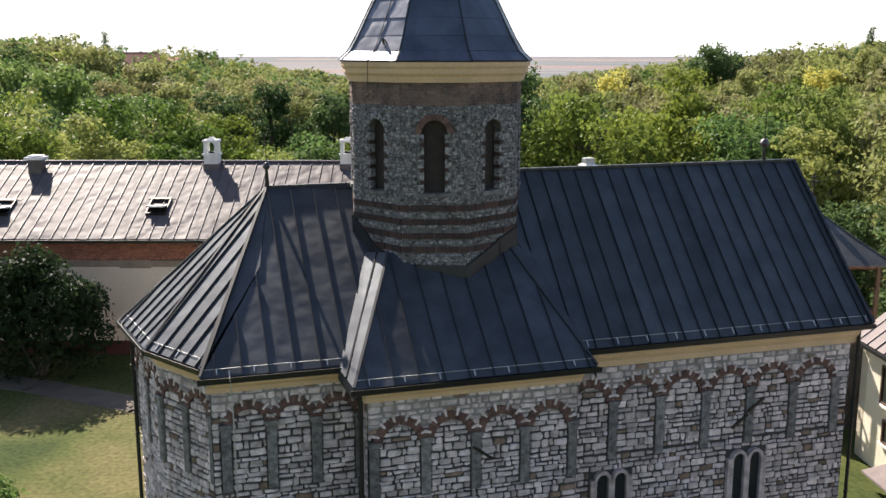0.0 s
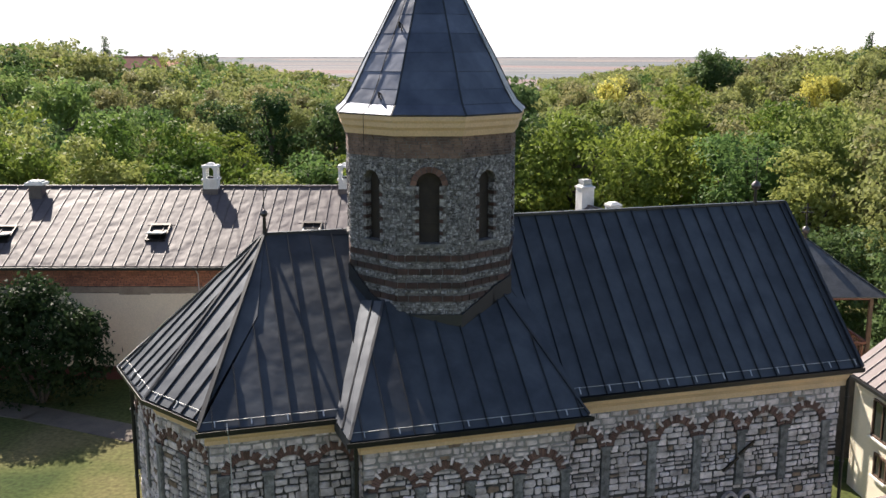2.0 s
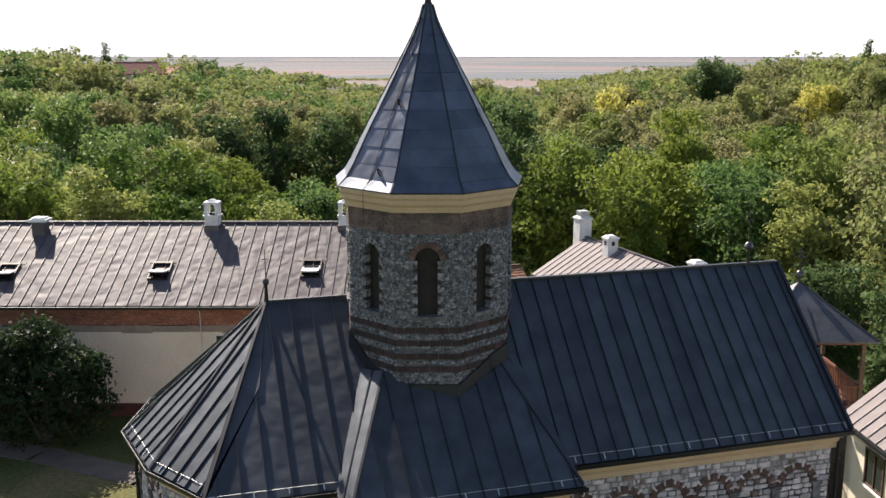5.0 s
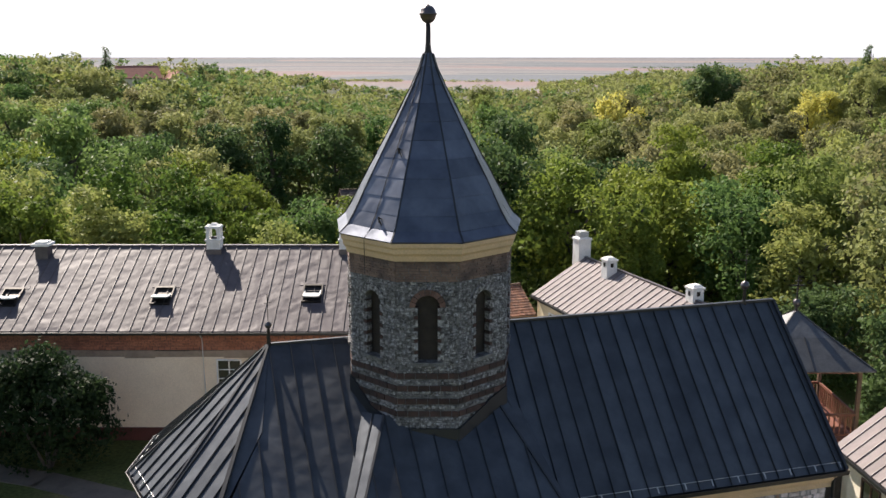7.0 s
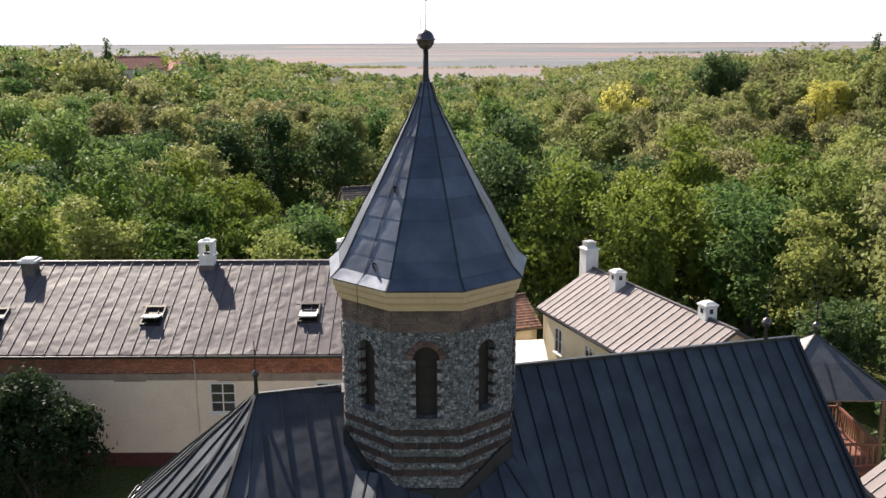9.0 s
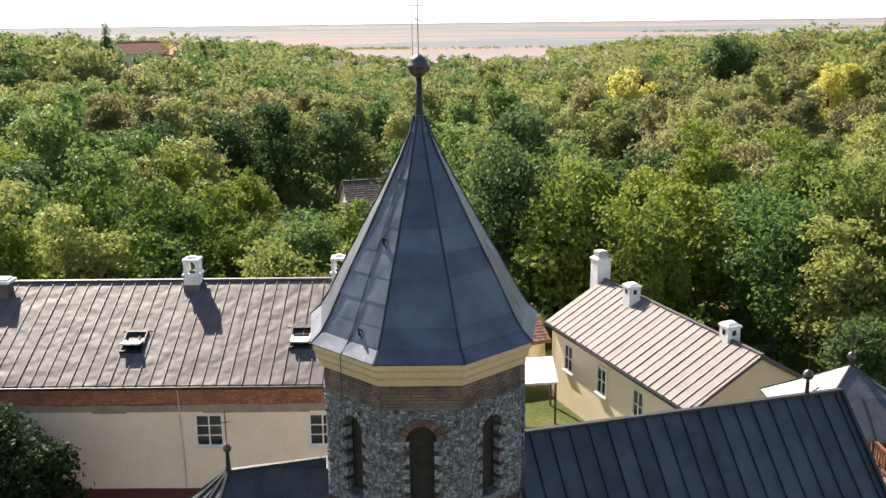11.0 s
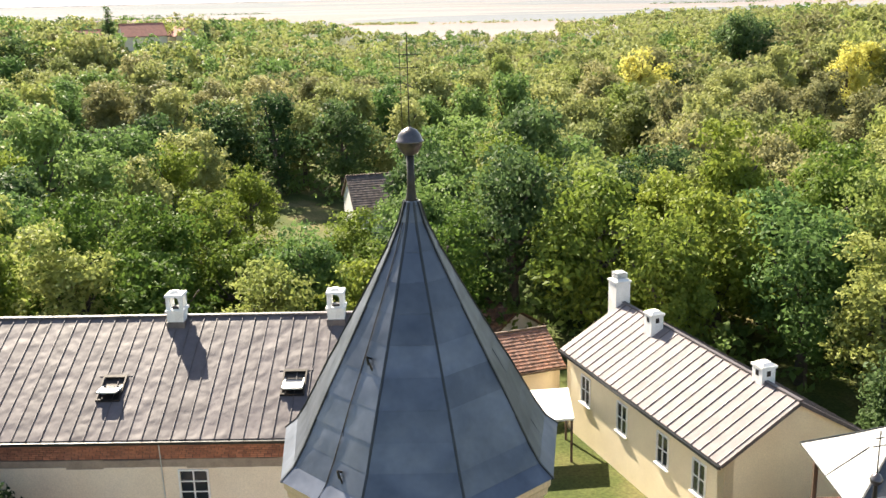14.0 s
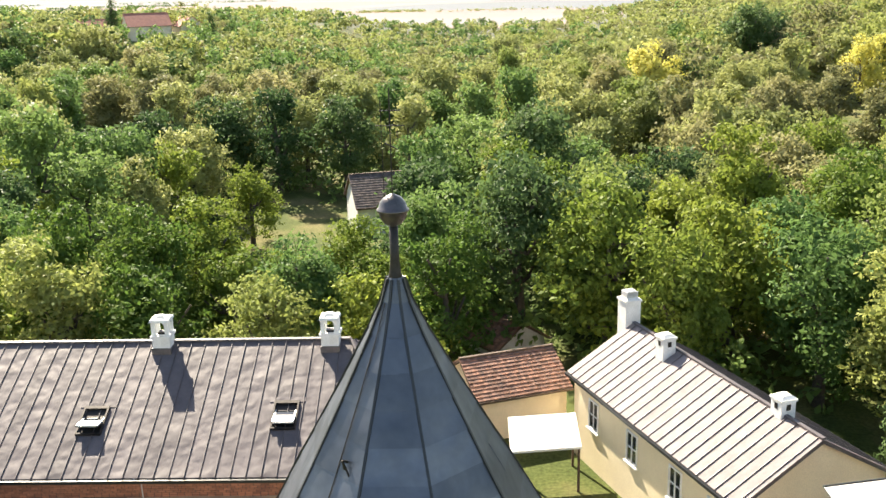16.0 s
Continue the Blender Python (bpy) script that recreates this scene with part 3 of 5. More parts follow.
for a, b, nm in (((-2.65, W_LEFT - 0.3), (-2.65, W_BAY), "bay_return_wall"), ((2.25, W_BAY), (2.25, W_NAVE), "bay_return_wall"), ((NAVE1, W_NAVE), (NAVE1, 4.5), "west_wall")):
    wall_run(nm, a, b, 7.25, "pale ashlar return wall")
APSE_W = [(-5.75, 4.2), (-6.75, 3.4), (-7.4, 1.25), (-6.85, -1.15), (-5.8, -2.85)]
for i in range(4):
    L = (C(*APSE_W[i + 1]) - C(*APSE_W[i])).length
    n = 2
    ar = {"c": [L * (k + 0.5) / n for k in range(n)], "r": L / n / 2 - 0.17, "spring": 6.75, "foot": 5.2, "pil": 0.2} if i > 1 else None
    wall_run("apse_wall", APSE_W[i], APSE_W[i + 1], 7.52, "pale ashlar apse wall with blind arches", ar)
m = Mesh()
lo = [C(NAVE1, 4.5), C(-5.75, 4.5), C(-5.75, 3.9), C(NAVE1, 3.9)]
m.prism([p + Vector((0, 0, 1.4)) for p in lo], [p + Vector((0, 0, 7.4)) for p in lo])
cpart("rear_wall", m, STONE_J, None, "pale stone rear wall")
# gable over the west wall
m = Mesh()
g = [C(NAVE1 - 0.1, W_NAVE, 7.2), C(NAVE1 - 0.1, 4.5, 7.2), C(NAVE1 - 0.1, RIDGE_V, 11.1)]
m.prism(g, [p - C(0.4, 0, 0) for p in g])
cpart("gable", m, STONE_J, None, "pale stone gable wall")

for nm, pts, z0, z1, out in (
    ("cornice", [C(2.25, W_NAVE), C(NAVE1 + 0.1, W_NAVE)], 7.13, 7.6, 0.28),
    ("cornice", [C(-2.68, W_BAY + 0.6), C(-2.68, W_BAY), C(2.28, W_BAY), C(2.28, W_BAY + 0.7)], 7.16, 7.5, 0.28),
    ("cornice", [C(-5.9, W_LEFT), C(-2.6, W_LEFT)], 7.38, 7.72, 0.28),
    ("cornice", [C(*p) for p in APSE_W], 7.48, 7.84, 0.26),
):
    cpart(nm, cornice(pts, z0, z1, out), OCHRE, None, "ochre-painted moulded eaves cornice")

# roofs: sloping decks with sheet pans
EV = {"nave": -3.36, "bay": -4.34, "left": -3.4}
apse_e = [(-5.95, 4.55), (-7.0, 3.7), (-7.72, 1.35), (-7.12, -1.3), (-6.0, -3.1)]
TIP = C(-4.05, RIDGE_LV, RIDGE_LZ)
S_NAVE = (RIDGE_Z + 0.05 - EAVE["nave"]) / (RIDGE_V - EV["nave"])
S_BAY = 0.8
bay_top_v = -1.5
bz = EAVE["bay"] + S_BAY * (bay_top_v - EV["bay"])
S_LEFT = (RIDGE_LZ - EAVE["left"]) / (RIDGE_LV - EV["left"])


def zl(v):
    return EAVE["left"] + S_LEFT * (v - EV["left"])


def zn(v):
    return EAVE["nave"] + S_NAVE * (v - EV["nave"])


slopes = [
    ("nave_roof", [C(2.3, EV["nave"], EAVE["nave"]), C(10.7, EV["nave"], EAVE["nave"]), C(10.7, RIDGE_V, RIDGE_Z + 0.05), C(0.9, RIDGE_V, RIDGE_Z + 0.05), C(0.9, -1.6, zn(-1.6))], C(1, 0), 0.47),
    ("left_roof", [C(-6.05, EV["left"], EAVE["left"]), C(-2.3, EV["left"], EAVE["left"]), C(-1.2, -1.4, zl(-1.4)), C(-1.2, RIDGE_LV, RIDGE_LZ), TIP, C(-4.5, -1.1, zl(-1.1))], C(1, 0), 0.56),
    ("rear_roof", [C(10.7, 4.85, EAVE["nave"]), C(-5.9, 4.6, EAVE["left"]), TIP, C(10.7, RIDGE_V, RIDGE_Z + 0.05)], C(-1, 0), 0.62),
    ("bay_roof", [C(-2.98, EV["bay"], EAVE["bay"]), C(2.55, EV["bay"], EAVE["bay"]), C(1.45, bay_top_v, bz), C(-1.55, bay_top_v, bz)], C(1, 0), 0.56),
]
for nm, poly, along, step in slopes:
    roof = cpart(nm, solid(poly, 0.12), SEAM_DARK, None, "dark blue-grey standing-seam sheet roof")
    sheet_roof(poly, along, step, ROOF_DARK, SEAM_DARK, roof, start=0.25)
for i in range(4):
    a, b = C(*apse_e[i], EAVE["apse"]), C(*apse_e[i + 1], EAVE["apse"])
    poly = [a, b, TIP]
    roof = cpart("apse_roof", solid(poly, 0.12), SEAM_DARK, None, "dark standing-seam sheet roof facet over the apse")
    sheet_roof(poly, b - a, 0.47, ROOF_DARK, SEAM_DARK, roof, start=0.12)
poly = [C(*apse_e[4], EAVE["apse"]), C(-4.5, -1.1, zl(-1.1) + 0.02), TIP]
roof = cpart("apse_roof", solid(poly, 0.1), SEAM_DARK, None, "dark standing-seam sheet roof facet over the apse")
sheet_roof(poly, poly[1] - poly[0], 9.0, ROOF_DARK, SEAM_DARK, roof, start=0.3)
# side facets of the raised bay roof, down to the slopes beside it
for sgn, z_of, u0, u1, low in ((-1, zl, -2.98, -1.55, EV["left"]), (1, zn, 2.55, 1.45, EV["nave"])):
    w0 = 0.16
    poly = [C(u0, EV["bay"], EAVE["bay"]), C(u1, bay_top_v, bz), C(u1 + sgn * 0.42, -0.9, z_of(-0.9) + 0.02), C(u0 + sgn * w0, low, z_of(low) - 0.03)]
    m = Mesh()
    m.prism([p - Vector((0, 0, 0.25)) for p in poly], [p + Vector((0, 0, 0.03)) for p in poly])
    cpart("hip_sheet", m, ROOF_DARK, None, "dark sheet hip facet at the bay roof's flank")
    m = Mesh()
    m.bar(poly[0] + Vector((0, 0, 0.05)), poly[1] + Vector((0, 0, 0.05)), 0.06, 0.05)
    m.bar((poly[0] + poly[3]) / 2 + Vector((0, 0, 0.05)), (poly[1] + poly[2]) / 2 + Vector((0, 0, 0.05)), 0.03, 0.04)
    cpart("hip_seam", m, SEAM_DARK)
for p, q, w in [(C(10.72, RIDGE_V, RIDGE_Z + 0.1), C(0.5, RIDGE_V, RIDGE_Z + 0.1), 0.12), (C(-1, RIDGE_LV, RIDGE_LZ + 0.03), TIP + Vector((0, 0, 0.03)), 0.1)] + [
        (TIP + Vector((0, 0, 0.05)), C(*c, EAVE["apse"] + 0.05), 0.06) for c in apse_e[1:]] + [(TIP + Vector((0, 0, 0.05)), C(-6.05, EV["left"], EAVE["left"] + 0.05), 0.06)]:
    m = Mesh()
    m.bar(p, q, w, 0.07)
    cpart("ridge_cap", m, SEAM_DARK, None, "folded dark ridge capping")
# verge at the west gable
m = Mesh()
m.bar(C(10.72, EV["nave"] - 0.05, EAVE["nave"] + 0.02), C(10.72, RIDGE_V, RIDGE_Z + 0.08), 0.08, 0.14)
cpart("verge", m, SEAM_DARK)

runs = [("nave", (2.45, EV["nave"]), (10.72, EV["nave"]), S_NAVE), ("bay", (-3.0, EV["bay"]), (2.58, EV["bay"]), S_BAY), ("left", (-6.05, EV["left"]), (-2.75, EV["left"]), S_LEFT)]
for k, p, q, s in runs:
    cpart("gutter", gutter(C(*p), C(*q), EAVE[k], -0.02), GUTTER, None, "black half-round gutter")
    cpart("snow_guard", snow_guard(C(*p), C(*q), EAVE[k], s), GALV, None, "galvanised snow guard rail")
for i in range(4):
    a, b = C(*apse_e[i]), C(*apse_e[i + 1])
    cpart("gutter", gutter(a, b, EAVE["apse"], -0.02), GUTTER, None, "black half-round gutter")
    if i > 0:
        cpart("snow_guard", snow_guard(a, b, EAVE["apse"], 0.95), GALV, None, "galvanised snow guard rail")
for u, v, zt in ((-2.78, -4.0, 7.5), (10.5, -3.2, 7.5), (-7.5, 1.2, 7.8)):
    m = Mesh()
    m.lathe([(0.05, 1.5), (0.05, zt - 0.35), (0.05, zt)], 8, C(u, v))
    for z in (3.0, 5.0, 6.8):
        m.lathe([(0.07, z), (0.07, z + 0.04)], 8, C(u, v))
    cpart("downpipe", m, GUTTER, None, "black rain downpipe")
for u, z in ((-5.45, 7.9),):
    m = Mesh()
    m.tube([C(u, EV["left"] - 0.05, 7.95), C(u, EV["left"] - 0.16, 7.86), C(u + 0.06, W_LEFT - 0.08, 7.2), C(u + 0.1, W_LEFT - 0.06, 1.6)], 0.014)
    cpart("lightning_wire", m, GALV, None, "lightning conductor wire")


for u, v, z, tilt in ((7.55, W_NAVE, 5.75, 1), (7.1, W_NAVE, 5.35, 1), (-0.05, W_BAY, 5.75, -1)):
    m = Mesh()
    m.bar(C(u - 0.22, v - 0.1, z - 0.16 * tilt), C(u + 0.22, v - 0.1, z + 0.16 * tilt), 0.045, 0.06)
    cpart("wall_anchor", m, IRON, None, "slanting black iron wall anchor")


def finial(at, h, ball, cross=True, wires=False):
    m = Mesh()
    m.lathe([(0.09, -0.15), (0.05, 0.1), (0.04, h - ball)], 10, at)
    cpart("finial_stem", m, IRON)
    m = Mesh()
    m.lathe([(0.03, h - ball), (ball * 0.8, h - ball * 0.65), (ball, h - ball * 0.1), (ball * 1.05, h), (ball, h + ball * 0.1), (ball * 0.75, h + ball * 0.7), (ball * 0.3, h + ball), (0.02, h + ball * 1.1)], 16, at)
    cpart("finial_ball", m, BRONZE, None, "tarnished metal finial ball", smooth=True)
    return Vector(at) + Vector((0, 0, h + ball))


t = finial(TIP + Vector((0, 0, 0.05)), 0.5, 0.09)
m = Mesh()
m.bar(t, t + Vector((0, 0, 0.75)), 0.018)
m.bar(t + Vector((-0.1, -0.03, 0.5)), t + Vector((0.1, 0.03, 0.5)), 0.016)
cpart("cross", m, IRON, None, "thin iron cross")
t = finial(C(9.75, RIDGE_V, RIDGE_Z + 0.1), 0.5, 0.13)
m = Mesh()
m.bar(t, t + Vector((0, 0, 0.95)), 0.02)
m.bar(t + C(-0.16, 0, 0.62), t + C(0.16, 0, 0.62), 0.018)
m.bar(t + C(-0.1, 0, 0.8), t + C(0.1, 0, 0.8), 0.016)
cpart("cross", m, IRON, None, "thin iron cross")

# ---- drum and spire ----
DX, DY = 0.03, 0.08
A_WALL = 2.14


PLAN = [(-0.84, -2.36), (0.84, -2.36), (2.17, -1.1), (2.44, 0.95), (1.2, 2.4), (-1.2, 2.4), (-2.44, 0.95), (-2.17, -1.1)]


def octo(ap, z, k):
    """Corner k of the slightly uneven octagon, scaled to that apothem; the side from 0 to 1 faces -y."""
    x, y = PLAN[k % 8]
    return Vector((DX + x * ap / 2.36, DY + y * ap / 2.36, z))


m = Mesh()
m.prism([octo(A_WALL - 0.3, 8.4, k) for k in range(8)], [octo(A_WALL - 0.3, 13.9, k) for k in range(8)])
drum = cpart("drum", m, DRUM_MORTAR, None, "soot-dark weathered stone drum with brick bands")
WIN_TOP, WIN_BOT = 12.98, 11.3
BANDS = (10.95, 10.63, 10.3, 9.98)
for k in range(8):
    fr, L = wall_frame(octo(A_WALL - 0.03, 0, k), octo(A_WALL - 0.03, 0, k + 1))
    mid = L / 2
    hw = 0.3

    zc = WIN_TOP - hw
    slab = Mesh()
    dep = -0.27
    slab.box(0, mid - hw, dep, 0, 8.4, 13.9, fr)
    slab.box(mid + hw, L, dep, 0, 8.4, 13.9, fr)
    slab.box(mid - hw, mid + hw, dep, 0, 8.4, WIN_BOT, fr)
    for i in range(10):
        a0, a1 = math.pi * i / 10, math.pi * (i + 1) / 10
        o = [(mid + hw * math.cos(a0), zc + hw * math.sin(a0)), (mid + hw * math.cos(a0), 13.9), (mid + hw * math.cos(a1), 13.9), (mid + hw * math.cos(a1), zc + hw * math.sin(a1))]
        slab.prism([fr @ Vector((x, dep, z)) for x, z in o], [fr @ Vector((x, 0, z)) for x, z in o])
    cpart("drum_wall", slab, DRUM_MORTAR, None, "soot-dark rubble wall face of the drum")

    def taken(z, h):
        out = []
        if WIN_BOT - 0.09 < z <= zc:
            out.append((mid - hw - 0.1, mid + hw + 0.1))
        elif z > zc and z - zc < hw + 0.14:
            q = math.sqrt((hw + 0.14) ** 2 - (z - zc) ** 2)
            out.append((mid - q, mid + q))
        if any(abs(z - b) < 0.085 for b in BANDS):
            out.append((0, L))
        return out
    st = stones(fr, L, 8.6, 13.3, rng, rows=(0.05, 0.1), widths=(0.05, 0.16), gap=0.012, proud=0.022, taken=taken)
    put_stones(st, STONE, drum, joined=DRUM_ST, name="drum_stone")
    if k in (3, 4, 5):
        continue
    # brick bands and the plain brick frieze under the cornice
    m = Mesh()
    for b in BANDS:
        s = -rng.uniform(0, 0.15)
        while s < L:
            m.box(max(s, 0) + 0.006, min(s + 0.26, L) - 0.006, 0.0, 0.03 + rng.uniform(-0.008, 0.01), b - 0.068, b + 0.068, fr)
            s += 0.27
    part("brick_band", m, BRICK_DARK, drum, "dark red brick bands", "stuff")
    m = Mesh()
    z = 13.31
    while z < 13.86:
        s = -rng.uniform(0, 0.2)
        while s < L:
            m.box(max(s, 0) + 0.004, min(s + 0.24, L) - 0.004, 0.0, 0.02 + rng.uniform(-0.006, 0.008), z, z + 0.055, fr)
            s += 0.25
        z += 0.065
    part("brick_frieze", m, FRIEZE, drum, "smoky brown brick frieze", "stuff")
    # window: arch of brick and stone, stepped jambs, boards with bars
    for i in range(9):
        a0, a1 = math.pi * i / 9 + 0.02, math.pi * (i + 1) / 9 - 0.02
        o = [(mid - math.cos(a) * q, zc + math.sin(a) * q) for a, q in ((a0, hw), (a1, hw), (a1, hw + 0.14), (a0, hw + 0.14))][::-1]
        w = Mesh()
        w.prism([fr @ Vector((x, -0.02, z)) for x, z in o], [fr @ Vector((x, 0.05, z)) for x, z in o])
        part("arch_brick", w, BRICK if k == 0 else DRUM_ST, drum)
    z = WIN_BOT
    i = 0
    while z < zc:
        for sg in (-1, 1):
            w = Mesh()
            a, b = sorted((mid + sg * 0.24, mid + sg * (hw + (0.03 if i % 2 else 0.09))))
            w.box(a, b, -0.16, 0.012 + (0.012 if i % 2 else 0), z + 0.008, min(z + (0.09 if i % 2 else 0.2), zc) - 0.008, fr)
            part("jamb_block", w, BRICK_DARK if i % 2 else DRUM_ST, drum)
        z += 0.09 if i % 2 else 0.2
        i += 1
    win = Mesh()
    o = [(mid - 0.29, WIN_BOT), (mid + 0.29, WIN_BOT)] + [(mid + 0.29 * math.cos(a), zc + 0.29 * math.sin(a)) for a in np.linspace(0, math.pi, 9)]
    win.prism([fr @ Vector((x, -0.26, z)) for x, z in o][::-1], [fr @ Vector((x, -0.2, z)) for x, z in o][::-1])
    wp = cpart("window_shutter", win, BOARD, None, "dark boarded lancet window")
    bars = Mesh()
    for q in (0.45, 0.8, 1.12):
        bars.box(mid - 0.24, mid + 0.24, -0.2, -0.185, WIN_BOT + q, WIN_BOT + q + 0.03, fr)
    bars.box(mid - 0.015, mid + 0.015, -0.2, -0.19, WIN_BOT, zc + 0.15, fr)
    part("window_bar", bars, BOARD, wp)
    sill = Mesh()
    sill.box(mid - 0.36, mid + 0.36, -0.02, 0.07, WIN_BOT - 0.09, WIN_BOT, fr)
    part("window_sill", sill, PILASTER, drum)
# folded flashing where the roofs meet the drum
for k, line in ((0, ((0, 9.6), (1, 9.6))), (7, ((0, 10.62), (0.4, 10.02), (1, 9.6))), (1, ((0, 9.6), (0.64, 10.1), (1, 10.32)))):
    fr, L = wall_frame(octo(A_WALL - 0.03, 0, k), octo(A_WALL - 0.03, 0, k + 1))
    m = Mesh()
    for (s0, z0), (s1, z1) in zip(line[:-1], line[1:]):
        o = [(s0 * L - 0.03, 8.4), (s1 * L + 0.03, 8.4), (s1 * L + 0.03, z1), (s0 * L - 0.03, z0)]
        m.prism([fr @ Vector((x, 0.0, z)) for x, z in o][::-1], [fr @ Vector((x, 0.075, z)) for x, z in o][::-1])
    cpart("flashing", m, SEAM_DARK, None, "dark folded sheet flashing at the drum's foot")
cor = Mesh()
steps = [(A_WALL - 0.02, 13.82), (A_WALL + 0.06, 13.82), (A_WALL + 0.09, 13.95), (A_WALL + 0.15, 14.02), (A_WALL + 0.16, 14.12), (A_WALL + 0.2, 14.18), (A_WALL + 0.2, 14.29), (A_WALL - 0.02, 14.29)]
for a, z in steps:
    cor.v += [tuple(octo(a, z, k)) for k in range(8)]
ns = len(steps)
cor.f = [(i * 8 + k, i * 8 + (k + 1) % 8, (i + 1) % ns * 8 + (k + 1) % 8, (i + 1) % ns * 8 + k) for i in range(ns) for k in range(8)]
cpart("drum_cornice", cor, OCHRE, None, "ochre moulded cornice round the drum")
PROFILE = [(2.37, 14.3), (2.14, 14.52), (1.94, 14.86), (1.74, 15.26), (1.52, 15.7), (1.28, 16.14), (1.05, 16.58), (0.82, 17.02), (0.6, 17.46), (0.38, 17.9), (0.19, 18.34), (0.1, 18.66)]
core = Mesh()
for (a0, z0), (a1, z1) in zip(PROFILE[:-1], PROFILE[1:]):
    core.prism([octo(a0 - 0.03, z0, k) for k in range(8)], [octo(a1 - 0.03, z1, k) for k in range(8)])
spire = cpart("spire", core, SEAM_DARK, None, "eight-sided dark sheet spire with flared foot")
for k in range(8):
    for i, ((a0, z0), (a1, z1)) in enumerate(zip(PROFILE[:-1], PROFILE[1:])):
        cols = [(0, 0.5), (0.5, 1)] if i < 5 and k in (2, 4) else [(0, 1)]
        for c0, c1 in cols:
            p, q, r, s = octo(a0, z0, k), octo(a0, z0, k + 1), octo(a1, z1 + 0.015, k + 1), octo(a1, z1 + 0.015, k)
            o = [p.lerp(q, c0), p.lerp(q, c1), s.lerp(r, c1), s.lerp(r, c0)]
            n = (o[1] - o[0]).cross(o[2] - o[0]).normalized()
            w = Mesh()
            foot, head = 0.02 + rng.uniform(-0.005, 0.006), 0.006 + rng.uniform(-0.003, 0.003)
            buckle = rng.uniform(-0.007, 0.007)
            w.prism([x - n * 0.04 for x in o], [o[0] + n * (foot + buckle), o[1] + n * (foot - buckle), o[2] + n * (head - buckle), o[3] + n * (head + buckle)])
            part("panel", w, SPIRE_SHEET, spire)
    w = Mesh()
    for (a0, z0), (a1, z1) in zip(PROFILE[:-1], PROFILE[1:]):
        w.bar(octo(a0 + 0.02, z0, k), octo(a1 + 0.02, z1, k), 0.035, 0.035)
    part("seam", w, SEAM_DARK, spire)
for z, a in ((16.35, 1.2), (14.75, 2.03)):
    p = octo(a, z, 0).lerp(octo(a, z, 7), 0.35)
    n = Vector((-0.6, -0.6, 0.5)).normalized()
    w = Mesh()
    w.bar(p, p + n * 0.1, 0.03)
    w.bar(p + n * 0.1, p + n * 0.06 + Vector((0.12, -0.12, -0.32)), 0.02)
    w.bar(p + n * 0.1, p + n * 0.02 + Vector((-0.03, -0.03, -0.1)), 0.02)
    part("ladder_hook", w, IRON, spire, "bent iron roof hook")
w = Mesh()
pts = [octo(a + 0.035, z, 0).lerp(octo(a + 0.035, z, 7), 0.5) for a, z in PROFILE[:-1]]
w.tube(pts[::-1] + [Vector((-1.5, -1.62, 13.4))], 0.008)
part("lightning_wire", w, IRON, spire)
top = Vector((DX, DY, 18.6))
m = Mesh()
m.lathe([(0.13, 0), (0.085, 0.12), (0.065, 0.3), (0.06, 0.85)], 12, top)
cpart("finial_stem", m, IRON, None, "dark metal finial stem", smooth=True)
m = Mesh()
m.lathe([(0.06, 0.8), (0.13, 0.84), (0.19, 0.93), (0.2, 1.0), (0.225, 1.01), (0.225, 1.035), (0.2, 1.05), (0.18, 1.13), (0.12, 1.2), (0.05, 1.235), (0.02, 1.25)], 18, top)
cpart("finial_ball", m, BRONZE, None, "tarnished metal finial ball", smooth=True)
m = Mesh()
b = top + Vector((0, 0, 1.22))
m.bar(b, b + Vector((0, 0, 1.45)), 0.016)
m.bar(b + Vector((-0.14, 0, 1.15)), b + Vector((0.14, 0, 1.15)), 0.013)
m.bar(b + Vector((-0.2, 0, 0.95)), b + Vector((0.2, 0, 0.95)), 0.013)
m.bar(b + Vector((-0.08, 0, 0.72)), b + Vector((0.08, 0, 0.64)), 0.016)
m.bar(b + Vector((-0.11, 0, -0.05)), b + Vector((-0.12, 0, 1.3)), 0.01)
cpart("cross", m, IRON, None, "thin iron cross with lightning rod")


